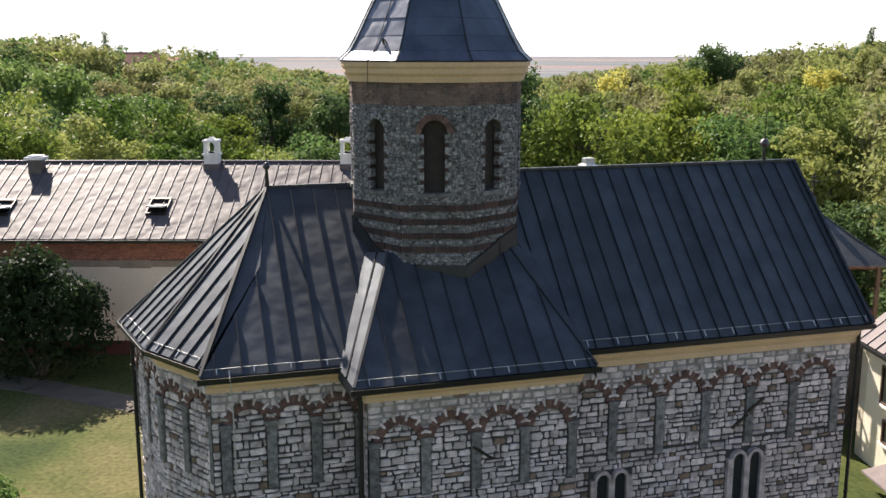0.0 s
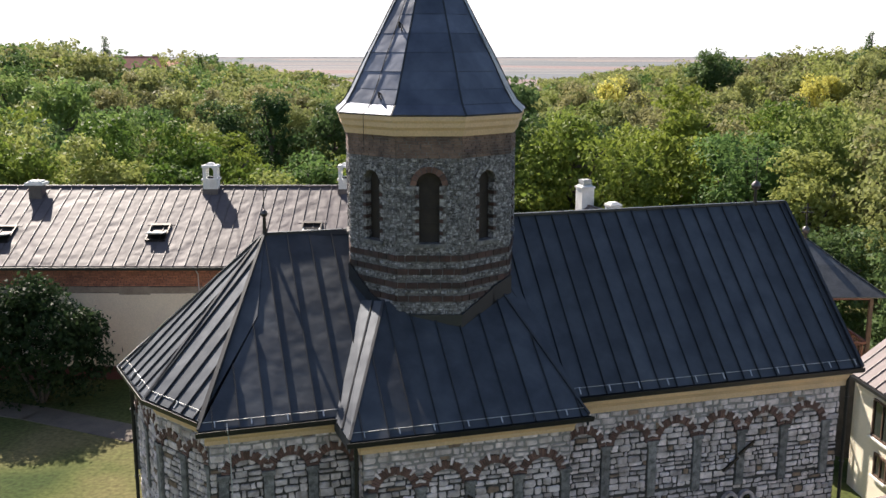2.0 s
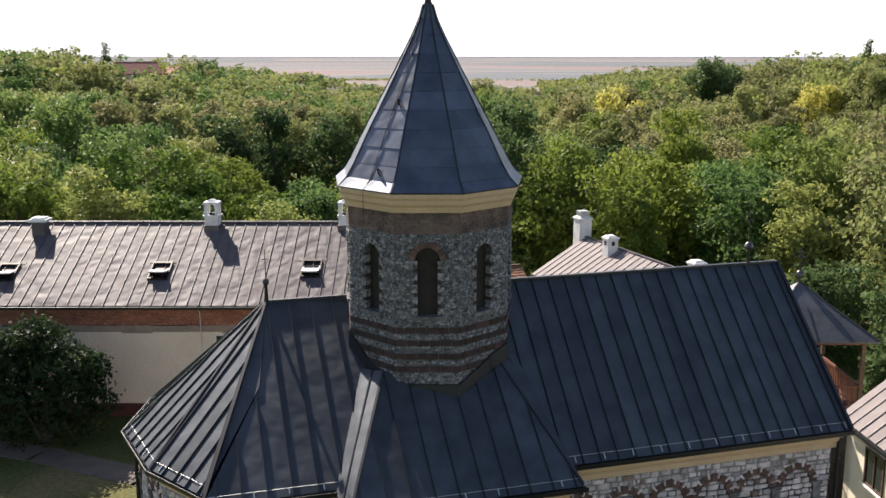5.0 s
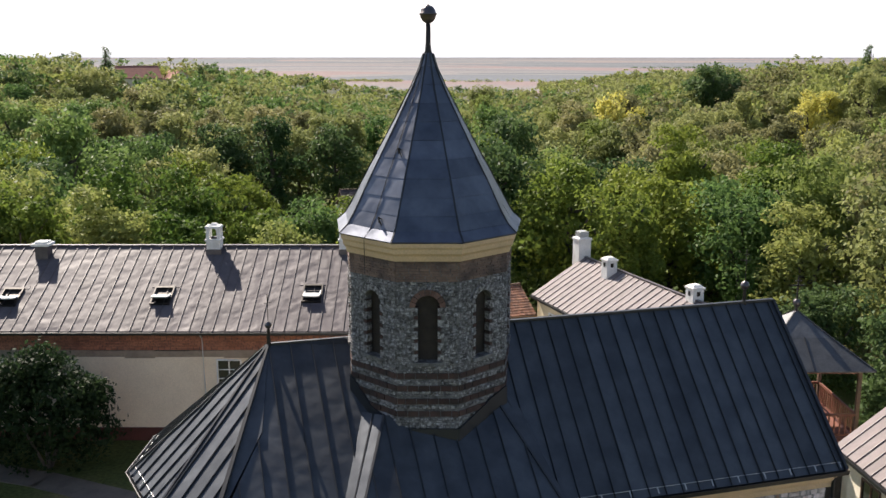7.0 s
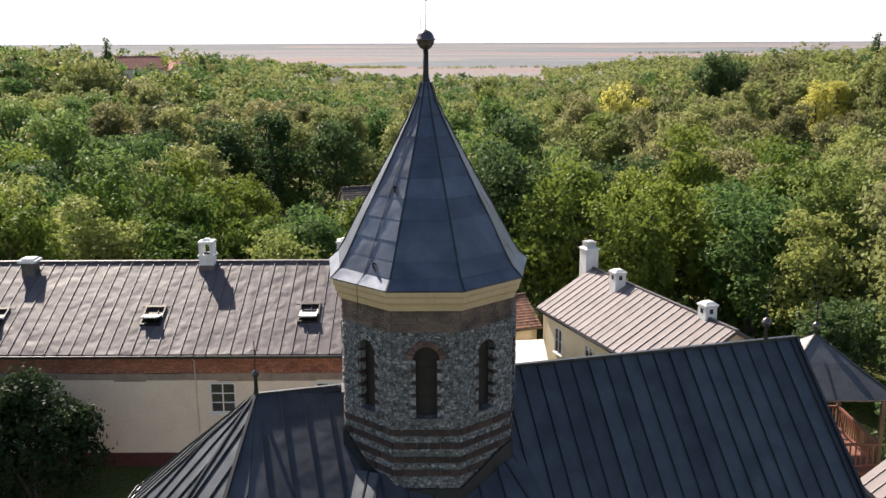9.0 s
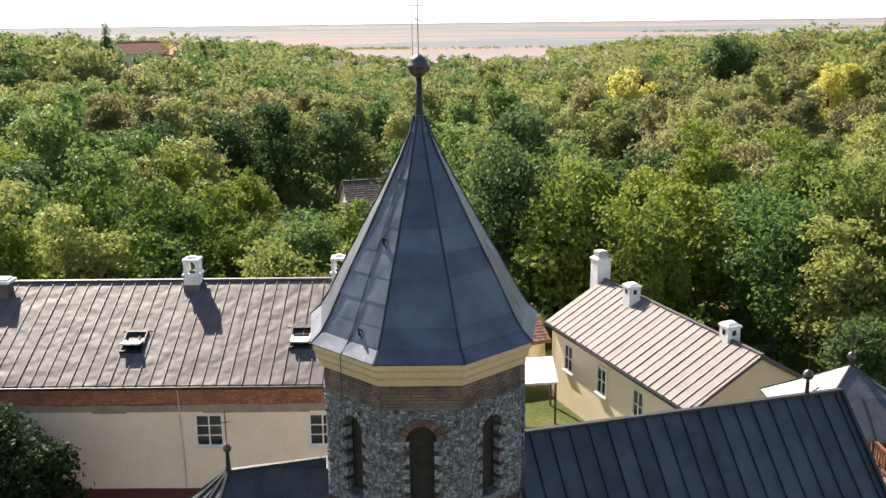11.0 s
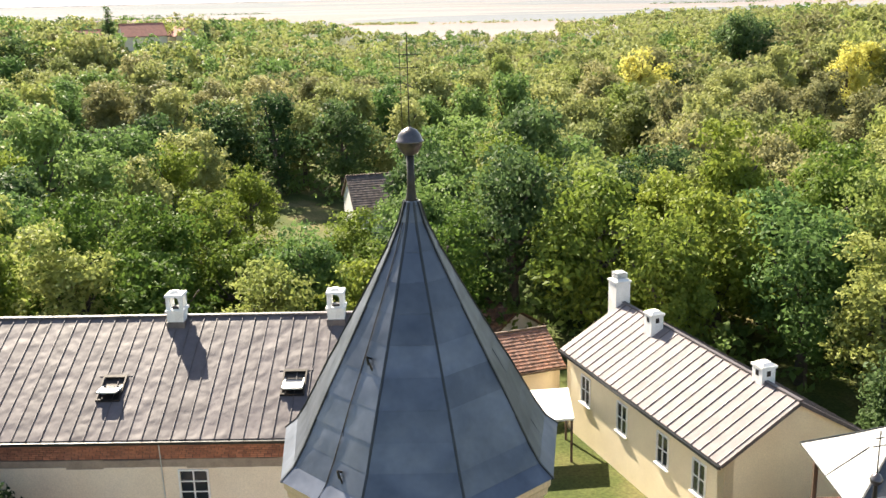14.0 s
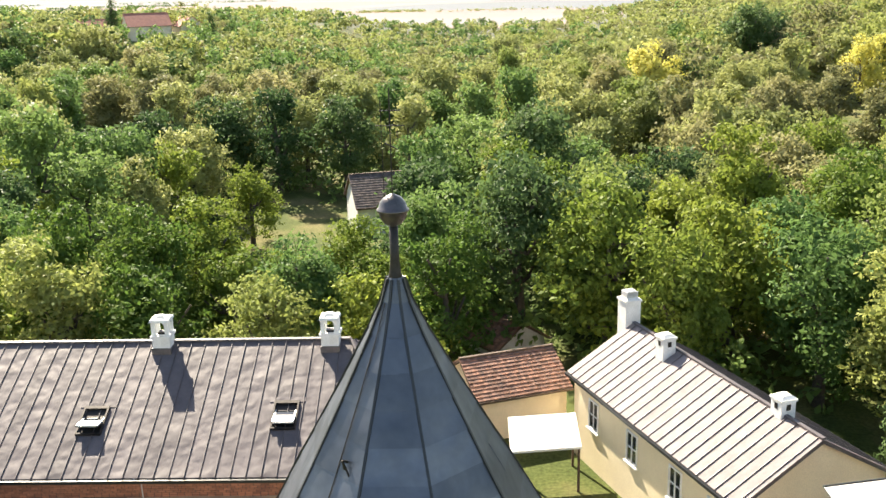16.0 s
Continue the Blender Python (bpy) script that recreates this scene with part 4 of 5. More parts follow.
# ---- residence behind the church ----
def window(fr, s, z, w, h, add, cols=2, rows=3, frame_mat=None, depth=0.06):
    """A framed window with glazing bars, sill and single panes, set on a wall face."""
    t = 0.06
    fm = Mesh()
    rect = lambda a, y: [fr @ Vector(p) for p in ((s - w / 2 - a, y, z - a), (s + w / 2 + a, y, z - a), (s + w / 2 + a, y, z + h + a), (s - w / 2 - a, y, z + h + a))]
    for ring in (rect(t, -0.02), rect(t, depth), rect(0, depth), rect(0, -0.02)):
        fm.v += [tuple(p) for p in ring]
    fm.f = [(i * 4 + k, i * 4 + (k + 1) % 4, (i + 1) % 4 * 4 + (k + 1) % 4, (i + 1) % 4 * 4 + k) for i in range(4) for k in range(4)]
    win = add("window", fm, frame_mat or FRAME_WHITE, "framed casement window")
    for i in range(1, cols):
        x = s - w / 2 + w * i / cols
        g = Mesh()
        g.box(x - 0.025, x + 0.025, -0.02, depth - 0.01, z, z + h, fr)
        part("mullion", g, frame_mat or FRAME_WHITE, win)
    for j in range(1, rows):
        y = z + h * j / rows
        g = Mesh()
        g.box(s - w / 2, s + w / 2, -0.02, depth - 0.015, y - 0.02, y + 0.02, fr)
        part("glazing_bar", g, frame_mat or FRAME_WHITE, win)
    for i in range(cols):
        for j in range(rows):
            g = Mesh()
            g.box(s - w / 2 + w * i / cols + 0.02, s - w / 2 + w * (i + 1) / cols - 0.02, -0.01, 0.012, z + h * j / rows + 0.015, z + h * (j + 1) / rows - 0.015, fr)
            part("pane", g, GLASS, win)
    sm = Mesh()
    sm.box(s - w / 2 - 0.12, s + w / 2 + 0.12, -0.02, 0.14, z - t - 0.06, z - t, fr)
    part("window_sill", sm, WHITE, win)


RX0, RX1, RY_E, RY_R, RZ_E, RZ_R = -46.0, -1.2, 16.35, 22.25, 6.72, 9.38
res = thing("residence", "long cream monastery wing with bare brick frieze and mauve sheet roof", "house", pose(-20, 19, 1.5))
res_inv = Matrix.Translation((20, -19, -1.5))


def rpart(name, mesh, material, label="", kind=""):
    ob = part(name, mesh, material, res, label, kind)
    ob.matrix_parent_inverse = res_inv
    return ob


m = Mesh()
m.box(RX0, RX1 + 0.0, 16.9, 17.4, 1.4, 5.42)
m.box(RX0, RX1, 27.1, 27.6, 1.4, 6.6)
m.box(RX1 - 0.5, RX1, 17.4, 27.1, 1.4, 6.6)
rpart("wall", m, CREAM, "smooth cream plastered wall")
m = Mesh()
m.box(RX0, RX1, 16.93, 17.4, 5.42, 6.62)
band = rpart("brick_frieze", m, MORTAR, "bare orange brick courses under the eaves")
brick_m = Mesh()
z = 5.74
while z < 6.6:
    x = RX1 - rng.uniform(0, 0.25)
    while x > -34:
        brick_m.box(x - 0.25, x - 0.012, 16.93 - rng.uniform(0.012, 0.03), 16.95, z, z + 0.066)
        x -= 0.262
    z += 0.078
part("bricks", brick_m, BRICK_BARE, band, "", "stuff")
m = Mesh()
x = RX0
while x < RX1:
    w = rng.uniform(0.5, 1.6)
    lo = 5.42 + rng.uniform(-0.09, 0.05)
    m.box(x, min(x + w, RX1), 16.862 + rng.uniform(0, 0.012), 16.93, lo, 5.73 + rng.uniform(-0.05, 0.03))
    x += w
rpart("scraped_render", m, RENDER_OLD, "ragged strip of scraped brown render", "stuff")
m = Mesh()
m.box(RX0, RX1, 16.82, 16.9, 1.4, 2.1)
rpart("plinth", m, BASE_RED, "dark red painted plinth")
frw, _ = wall_frame((RX0, 16.9), (RX1, 16.9))
for x in (-9.15, -4.6, -31):
    window(frw, x - RX0, 4.0, 1.0, 1.25, rpart, 2, 3)
rfront = [Vector(p) for p in ((RX0, RY_E, RZ_E), (RX1 + 0.3, RY_E, RZ_E), (-3.6, RY_R, RZ_R), (RX0, RY_R, RZ_R))]
rend = [Vector(p) for p in ((RX1 + 0.3, RY_E, RZ_E), (RX1 + 0.3, 28.15, RZ_E), (-3.6, RY_R, RZ_R))]
rback = [Vector(p) for p in ((RX1 + 0.3, 28.15, RZ_E), (RX0, 28.15, RZ_E), (RX0, RY_R, RZ_R), (-3.6, RY_R, RZ_R))]
for poly, along in ((rfront, (1, 0, 0)), (rend, (0, 1, 0)), (rback, (1, 0, 0))):
    r = rpart("roof", solid(poly, 0.14), SEAM_ROSE, "faded mauve standing-seam sheet roof")
    sheet_roof(poly, along, 0.52, ROOF_ROSE, SEAM_ROSE, r, start=0.1, rib=0.04)
m = Mesh()
m.bar((RX0, RY_R, RZ_R + 0.06), (-3.6, RY_R, RZ_R + 0.06), 0.2, 0.07)
m.bar((-3.6, RY_R, RZ_R + 0.06), (RX1 + 0.3, RY_E, RZ_E + 0.06), 0.1, 0.07)
rpart("ridge_cap", m, SEAM_ROSE)
m = Mesh()
m.box(RX0, RX1 + 0.35, RY_E - 0.13, RY_E, RZ_E - 0.12, RZ_E - 0.01)
m.box(RX0, RX1 + 0.3, RY_E, 16.95, RZ_E - 0.16, RZ_E - 0.1)
rpart("gutter", m, GUTTER, "dark eaves gutter")
m = Mesh()
m.bar((-10.35, RY_E - 0.02, RZ_E), (-10.3, 16.83, 6.3), 0.04)
m.bar((-10.3, 16.83, 6.3), (-10.2, 16.84, 1.8), 0.035)
rpart("lightning_wire", m, GALV)


def lantern_chimney(x, y, zb, h, w=0.62, group="residence chimneys"):
    """Square shaft with an arched opening on each side and a small domed cap."""
    ch = thing("chimney", "whitewashed chimney with arched smoke openings on the ridge", "chimney", pose(x, y, zb), group)
    m = Mesh()
    a = w / 2
    m.box(-a, a, -a, a, -0.75, h * 0.3)
    part("shaft", m, WHITE, ch)
    m = Mesh()
    m.box(-a - 0.06, a + 0.06, -a - 0.06, a + 0.06, h * 0.3, h * 0.38)
    part("ledge", m, WHITE, ch)
    z0, z1 = h * 0.38, h * 0.86
    for sx in (-1, 1):
        for sy in (-1, 1):
            m = Mesh()
            p = 0.15
            m.box(min(sx * a, sx * (a - p)), max(sx * a, sx * (a - p)), min(sy * a, sy * (a - p)), max(sy * a, sy * (a - p)), z0, z1)
            part("pier", m, WHITE, ch)
    m = Mesh()
    rr = a - 0.15
    for face in range(4):
        rot = Matrix.Rotation(face * math.pi / 2, 4, "Z")
        for i in range(8):
            a0, a1 = math.pi * i / 8, math.pi * (i + 1) / 8
            o = [(rr * math.cos(a0), rr * math.sin(a0)), (rr * math.cos(a1), rr * math.sin(a1)), (rr * math.cos(a1), rr + 0.02), (rr * math.cos(a0), rr + 0.02)]
            zz = z1 - rr
            m.prism([rot @ Vector((px, -a, zz + pz)) for px, pz in o], [rot @ Vector((px, -a + 0.13, zz + pz)) for px, pz in o])
    part("arch", m, WHITE, ch)
    m = Mesh()
    m.prism([(-a - 0.05, -a - 0.05, z1), (a + 0.05, -a - 0.05, z1), (a + 0.05, a + 0.05, z1), (-a - 0.05, a + 0.05, z1)],
            [(-a - 0.02, -a - 0.02, z1 + 0.09), (a + 0.02, -a - 0.02, z1 + 0.09), (a + 0.02, a + 0.02, z1 + 0.09), (-a - 0.02, a + 0.02, z1 + 0.09)])
    m.prism([(-a * 0.7, -a * 0.7, z1 + 0.09), (a * 0.7, -a * 0.7, z1 + 0.09), (a * 0.7, a * 0.7, z1 + 0.09), (-a * 0.7, a * 0.7, z1 + 0.09)],
            [(-0.1, -0.1, z1 + 0.2), (0.1, -0.1, z1 + 0.2), (0.1, 0.1, z1 + 0.2), (-0.1, 0.1, z1 + 0.2)])
    part("cap", m, WHITE, ch)
    m = Mesh()
    m.box(-0.14, 0.14, -0.14, 0.14, h * 0.2, h * 0.45)
    part("flue", m, IRON, ch)
    m = Mesh()
    m.box(-a - 0.04, a + 0.04, -a - 0.05, a + 0.05, -0.8, -0.06)
    part("flashing", m, SEAM_ROSE, ch)
    return ch


for x in (-10.75, -4.3, -30.5):
    lantern_chimney(x, 21.95, 9.42, 1.14, 0.66)
lc = thing("chimney", "low whitewashed chimney with flat slab cap", "chimney", pose(-18.95, 21.5, 9.2), "residence chimneys")
m = Mesh()
m.box(-0.3, 0.3, -0.3, 0.3, -0.6, 0.4)
part("shaft", m, SEAM_ROSE, lc)
m = Mesh()
m.box(-0.42, 0.42, -0.42, 0.42, 0.4, 0.52)
m.box(-0.3, 0.3, -0.3, 0.3, 0.52, 0.6)
part("cap", m, WHITE, lc)

RS = math.atan2(RZ_R - RZ_E, RY_R - RY_E)


def skylight(x, y, opened):
    """Roof window in the slope: frame, flashing, and a sash tilted about its middle."""
    z = RZ_E + (y - RY_E) * math.tan(RS)
    fr = Matrix.Translation((x, y, z)) @ Matrix.Rotation(RS, 4, "X")
    sk = thing("skylight", "roof window with sash tilted open over mauve sheet roof", "roof window", fr, "skylights")
    m = Mesh()
    w, h = 0.39, 0.55
    for a in ((-w - 0.06, -w, -h, h), (w, w + 0.06, -h, h), (-w - 0.06, w + 0.06, -h - 0.07, -h), (-w - 0.06, w + 0.06, h, h + 0.12)):
        m.box(a[0], a[1], a[2], a[3], -0.02, 0.13)
    part("frame", m, IRON, sk, "dark metal window frame")
    m = Mesh()
    m.box(-w, w, -h, h, 0.0, 0.035)
    part("reveal", m, IRON, sk)
    m = Mesh()
    m.box(-w - 0.25, w + 0.25, h + 0.12, h + 0.34, 0.02, 0.05)
    part("flashing", m, ROOF_ROSE, sk)
    til = Matrix.Translation((0, 0.0, 0.12)) @ Matrix.Rotation(radians(-opened), 4, "X")
    m = Mesh()
    for a in ((-w, -w + 0.06, -h, h), (w - 0.06, w, -h, h), (-w, w, -h, -h + 0.07), (-w, w, h - 0.07, h)):
        m.box(a[0], a[1], a[2], a[3], -0.03, 0.03, til)
    sash = part("sash", m, GALV, sk, "pale metal sash")
    m = Mesh()
    m.box(-w + 0.05, w - 0.05, -h + 0.06, h - 0.06, -0.008, 0.008, til)
    part("pane", m, GLASS, sash)
    # white sheet on the sash's lower half: sky reflection put in as plain colour
    m = Mesh()
    m.box(-w + 0.04, w - 0.04, -h + 0.05, -0.05, 0.012, 0.024, til)
    part("blind", m, WHITE, sash, "white sheet standing in for sky reflection on the sash")


for x, y, o in ((-12.45, 18.6, 28), (-5.6, 18.75, 20), (-19.4, 18.5, 28), (-26.5, 18.6, 24)):
    skylight(x, y, o)


# ---- house with the rose roof ----
def gable_house(name, label, a, b, half, z_e, z_r, z_g, wall_mat, roof_mat, seam_mat, step, over=0.3, tiles=False):
    """A house whose ridge runs in plan from a to b."""
    a, b = Vector((*a, 0)), Vector((*b, 0))
    e = (b - a).normalized()
    n = Vector((e.y, -e.x, 0))
    th = thing(name, label, "house", Matrix.Translation(((a + b) / 2) + Vector((0, 0, z_g))))
    inv = Matrix.Translation(-((a + b) / 2) - Vector((0, 0, z_g)))

    def add(nm, mesh, material, lab="", kind=""):
        ob = part(nm, mesh, material, th, lab, kind)
        ob.matrix_parent_inverse = inv
        return ob
    up = lambda p, z: Vector((p.x, p.y, z))
    walls = {}
    zt = z_e + (z_r - z_e) * over / (half + over) - 0.05
    for nm, p, q in (("r", a + n * half, b + n * half), ("l", b - n * half, a - n * half)):
        fr, L = wall_frame(p, q)
        m = Mesh()
        m.box(0, L, -0.4, 0, z_g - 0.8, zt, fr)
        walls[nm] = (add("wall", m, wall_mat), fr, L)
    for nm, p, q, s in (("b", b + n * half, b - n * half, 1), ("a", a - n * half, a + n * half, -1)):
        fr, L = wall_frame(p, q)
        m = Mesh()
        o = [(0, z_g - 0.8), (L, z_g - 0.8), (L, zt), (L / 2, z_r - 0.12), (0, zt)]
        m.prism([fr @ Vector((x, -0.4, z)) for x, z in o], [fr @ Vector((x, 0, z)) for x, z in o])
        walls[nm] = (add("wall", m, wall_mat), fr, L)
    a2, b2 = a - e * over * 0.6, b + e * over * 0.6
    for sg in (1, -1):
        o = n * sg * (half + over)
        poly = [up(a2 + o, z_e), up(b2 + o, z_e), up(b2, z_r), up(a2, z_r)]
        r = add("roof", solid(poly, 0.12), seam_mat, "")
        if tiles:
            m = Mesh()
            d = poly[3] - poly[0]
            w = poly[1] - poly[0]
            rows, cols = int(d.length / step), int(w.length / (step * 0.8))
            nn = w.cross(d).normalized()
            nn = nn if nn.z > 0 else -nn
            for j in range(rows):
                for i in range(cols):
                    p0 = poly[0] + d * (j / rows) + w * (i / cols)
                    dd, ww = d / rows * 1.25, w / cols * 0.94
                    k = rng.uniform(0.0, 0.02)
                    q = [p0, p0 + ww, p0 + ww + dd, p0 + dd]
                    m.prism(q, [q[0] + nn * (0.05 + k), q[1] + nn * (0.05 + k), q[2] + nn * 0.012, q[3] + nn * 0.012])
            part("tiles", m, roof_mat, r, "", "stuff")
        else:
            sheet_roof(poly, e, step, roof_mat, seam_mat, r, start=0.1)
        fr, L = wall_frame(*((a2 + o, b2 + o) if sg > 0 else (b2 + o, a2 + o)))
        g = Mesh()
        g.box(0, L, 0.0, 0.12, z_e - 0.12, z_e - 0.01, fr)
        add("gutter", g, GUTTER if not tiles else WOOD)
    m = Mesh()
    m.bar(up(a2, z_r + 0.05), up(b2, z_r + 0.05), 0.16, 0.08)
    add("ridge_cap", m, seam_mat)
    return th, add, walls


def stub_chimney(x, y, zb, h, w, label, slots=True):
    ch = thing("chimney", label, "chimney", pose(x, y, zb, 0, 0, 20), "house chimneys")
    a = w / 2
    m = Mesh()
    m.box(-a, a, -a, a, -0.8, h)
    part("shaft", m, WHITE, ch)
    m = Mesh()
    m.box(-a - 0.05, a + 0.05, -a - 0.05, a + 0.05, h, h + 0.09)
    m.prism([(-a - 0.03, -a - 0.03, h + 0.09), (a + 0.03, -a - 0.03, h + 0.09), (a + 0.03, a + 0.03, h + 0.09), (-a - 0.03, a + 0.03, h + 0.09)],
            [(-a * 0.6, -a * 0.6, h + 0.2), (a * 0.6, -a * 0.6, h + 0.2), (a * 0.6, a * 0.6, h + 0.2), (-a * 0.6, a * 0.6, h + 0.2)])
    part("cap", m, WHITE, ch)
    if slots:
        for s in (-1, 1):
            m = Mesh()
            m.box(-0.09, 0.09, s * (a + 0.004) - 0.006, s * (a + 0.004) + 0.006, h - 0.32, h - 0.1)
            part("smoke_hole", m, IRON, ch)
            m = Mesh()
            m.box(s * (a + 0.004) - 0.006, s * (a + 0.004) + 0.006, -0.09, 0.09, h - 0.32, h - 0.1)
            part("smoke_hole", m, IRON, ch)
    else:
        m = Mesh()
        for k in range(3):
            m.box(-a * 0.75, a * 0.75, -a * 0.75, a * 0.75, h + 0.2 + k * 0.1, h + 0.25 + k * 0.1)
        m.box(-a * 0.6, a * 0.6, -a * 0.6, a * 0.6, h + 0.2, h + 0.48)
        part("vent", m, GALV, ch)


house, hadd, hw = gable_house("rose_roof_house", "cream house with pale rose sheet roof beside the trees", (8.5, 29.2), (12.85, 17.6), 3.0, 5.45, 7.35, 1.5, YELLOWISH, ROOF_PINK, SEAM_ROSE, 0.55)
w_, fr_, L_ = hw["r"]
for s in (1.9, 5.2, 8.4, 10.9):
    window(fr_, s, 3.5, 0.75, 1.25, hadd, 2, 2)
stub_chimney(8.3, 29.6, 7.35, 1.0, 0.75, "tall whitewashed chimney with louvred vent", False)
stub_chimney(9.25, 25.9, 6.9, 1.0, 0.6, "whitewashed chimney with small smoke holes")
stub_chimney(12.2, 19.6, 7.15, 0.75, 0.6, "whitewashed chimney with small smoke holes")
gable_house("tiled_shed", "low shed with worn red clay tile roof", (0.6, 31.0), (4.9, 32.6), 2.0, 3.7, 5.0, 1.3, CREAM, TILE_OLD, WOOD, 0.22, tiles=True)
gable_house("tiled_outhouse", "small outhouse with mossy red tile roof", (1.5, 44.5), (4.0, 41.0), 1.7, 1.9, 3.2, -0.2, WHITE, TILE_OLD, WOOD, 0.24, tiles=True)
m = Mesh()
m.prism([(2.6, 24.0, 3.55), (5.6, 24.4, 3.55), (5.6, 26.9, 3.95), (2.6, 26.5, 3.95)], [(2.6, 24.0, 3.65), (5.6, 24.4, 3.65), (5.6, 26.9, 4.05), (2.6, 26.5, 4.05)])
cab = thing("canopy", "pale flat canopy roof on thin posts", "canopy", pose(4.1, 25.4, 1.5))
ob = part("roof", m, WHITE, cab)
ob.matrix_parent_inverse = Matrix.Translation((-4.1, -25.4, -1.5))
for x, y, z in ((2.7, 24.1, 3.6), (5.5, 24.5, 3.6), (5.5, 26.8, 4.0), (2.7, 26.4, 4.0)):
    m = Mesh()
    m.box(x - 0.05, x + 0.05, y - 0.05, y + 0.05, 1.45, z)
    ob = part("post", m, WOOD, cab)
    ob.matrix_parent_inverse = Matrix.Translation((-4.1, -25.4, -1.5))

# ---- front house at the church's west end ----
_, fadd, fw = gable_house("guest_house", "cream two-storey house with pale rose sheet roof", (18.2, 8.4), (19.6, -9.0), 3.4, 4.8, 7.7, -0.4, PALE_CREAM, ROOF_PINK, SEAM_ROSE, 0.55)
w_, fr_, L_ = fw["r"]
for s in (2.0, 5.0, 8.0, 11.0):
    window(fr_, s, 3.05, 1.1, 1.2, fadd, 2, 1, WOOD)
    window(fr_, s + 0.1, 1.75, 0.7, 0.7, fadd, 2, 1, WOOD)
m = Mesh()
o = fr_
m.prism([o @ Vector((2.9, 0.0, 1.5)), o @ Vector((6.6, 0.0, 1.5)), o @ Vector((6.6, 1.3, 1.2)), o @ Vector((2.9, 1.3, 1.2))], [o @ Vector((2.9, 0.0, 1.57)), o @ Vector((6.6, 0.0, 1.57)), o @ Vector((6.6, 1.3, 1.27)), o @ Vector((2.9, 1.3, 1.27))])
fadd("porch_roof", m, ROOF_PINK, "pale sheet porch roof")

# ---- pavilion ----
GXc, GYc = 14.5, 12.9
pav = thing("pavilion", "open timber pavilion with grey pyramid sheet roof and cross", "pavilion", pose(GXc, GYc, 1.5))
m = Mesh()
R, zt, ze = 3.3, 7.15, 5.35
n = 4
ring = [Vector((R * math.cos(2 * math.pi * (k + 0.5) / n), R * math.sin(2 * math.pi * (k + 0.5) / n), ze)) for k in range(n)]
mid = [Vector((p.x * 0.45, p.y * 0.45, ze + (zt - ze) * 0.53)) for p in ring]
for k in range(n):
    j = (k + 1) % n
    for q in ([ring[k], ring[j], mid[j], mid[k]], [mid[k], mid[j], Vector((0, 0, zt))]):
        s = Mesh()
        s.prism([p - Vector((0, 0, 0.05)) for p in q], q)
        part("roof_facet", s, ZINC, pav)
    s = Mesh()
    s.bar(ring[k], mid[k], 0.06)
    s.bar(mid[k], (0, 0, zt), 0.05)
    s.bar(ring[k].lerp(ring[j], 0.5), mid[k].lerp(mid[j], 0.5) + Vector((0, 0, 0.02)), 0.035)
    part("roof_rib", s, SEAM_DARK, pav)
    s = Mesh()
    p = ring[k] * 0.82
    s.box(p.x - 0.07, p.x + 0.07, p.y - 0.07, p.y + 0.07, 0, ze - 0.02)
    part("post", s, WOOD, pav)
    q = ring[j] * 0.82
    for nm, zz, hh in (("beam", ze - 0.15, 0.14), ("top_rail", 3.45, 0.09), ("bottom_rail", 2.65, 0.09)):
        s = Mesh()
        s.bar((p.x, p.y, zz), (q.x, q.y, zz), 0.08, hh)
        part(nm, s, WOOD_RED, pav)
    for t in np.linspace(0.05, 0.95, 17):
        u = Vector((p.x, p.y, 0)).lerp(Vector((q.x, q.y, 0)), t)
        s = Mesh()
        s.bar((u.x, u.y, 2.65), (u.x, u.y, 3.45), 0.05)
        part("baluster", s, WOOD_RED, pav)
s = Mesh()
s.box(-2.15, 2.15, -2.15, 2.15, 2.3, 2.45)
part("floor", s, WOOD_RED, pav)
s = Mesh()
s.box(-2.1, 2.1, -2.1, 2.1, -2.2, 2.3)
part("plinth", s, MORTAR, pav, "dark masonry plinth")
s = Mesh()
s.lathe([(0.08, zt - 0.05), (0.05, zt + 0.1), (0.13, zt + 0.2), (0.16, zt + 0.3), (0.12, zt + 0.4), (0.03, zt + 0.46)], 12)
part("finial_ball", s, BRONZE, pav, smooth=True)
s = Mesh()
s.bar((0, 0, zt + 0.4), (0, 0, zt + 1.35), 0.05)
s.bar((-0.24, 0, zt + 1.0), (0.24, 0, zt + 1.0), 0.05)
s.bar((-0.13, 0, zt + 1.18), (0.13, 0, zt + 1.18), 0.045)
part("cross", s, IRON, pav, "iron cross")

# ---- barn in the valley and houses on the hill ----
bz0 = gz(-8, 87)
gable_house("barn", "old white barn with dark mossy tile roof in a clearing", (-11.3, 86.6), (-2.2, 89.2), 3.5, bz0 + 2.9, bz0 + 5.7, bz0, WHITE, TILE_BARN, WOOD, 0.33, over=0.4, tiles=True)
for hx, hy, ang, L, half, hh in ((-97, 290, 0.5, 13, 5, 4.2), (-88, 302, -0.9, 9, 4, 5.0), (-118, 300, 0.3, 16, 4.5, 3.2), (-132, 270, 0.2, 8, 4, 3.4), (-64, 330, 0.1, 10, 4, 3.2), (128, 240, 0.2, 10, 4.5, 3.4)):
    hz = gz(hx, hy) + 0.2
    d = Vector((math.cos(ang), math.sin(ang))) * L / 2
    gable_house("village_house", "village house with weathered red tile roof among trees", (hx - d.x, hy - d.y), (hx + d.x, hy + d.y), half, hz + hh, hz + hh + half * 0.75, hz, CREAM, TILE_RED, TILE_RED, 3.0)


# ---- trees ----
nrng = np.random.default_rng(11)


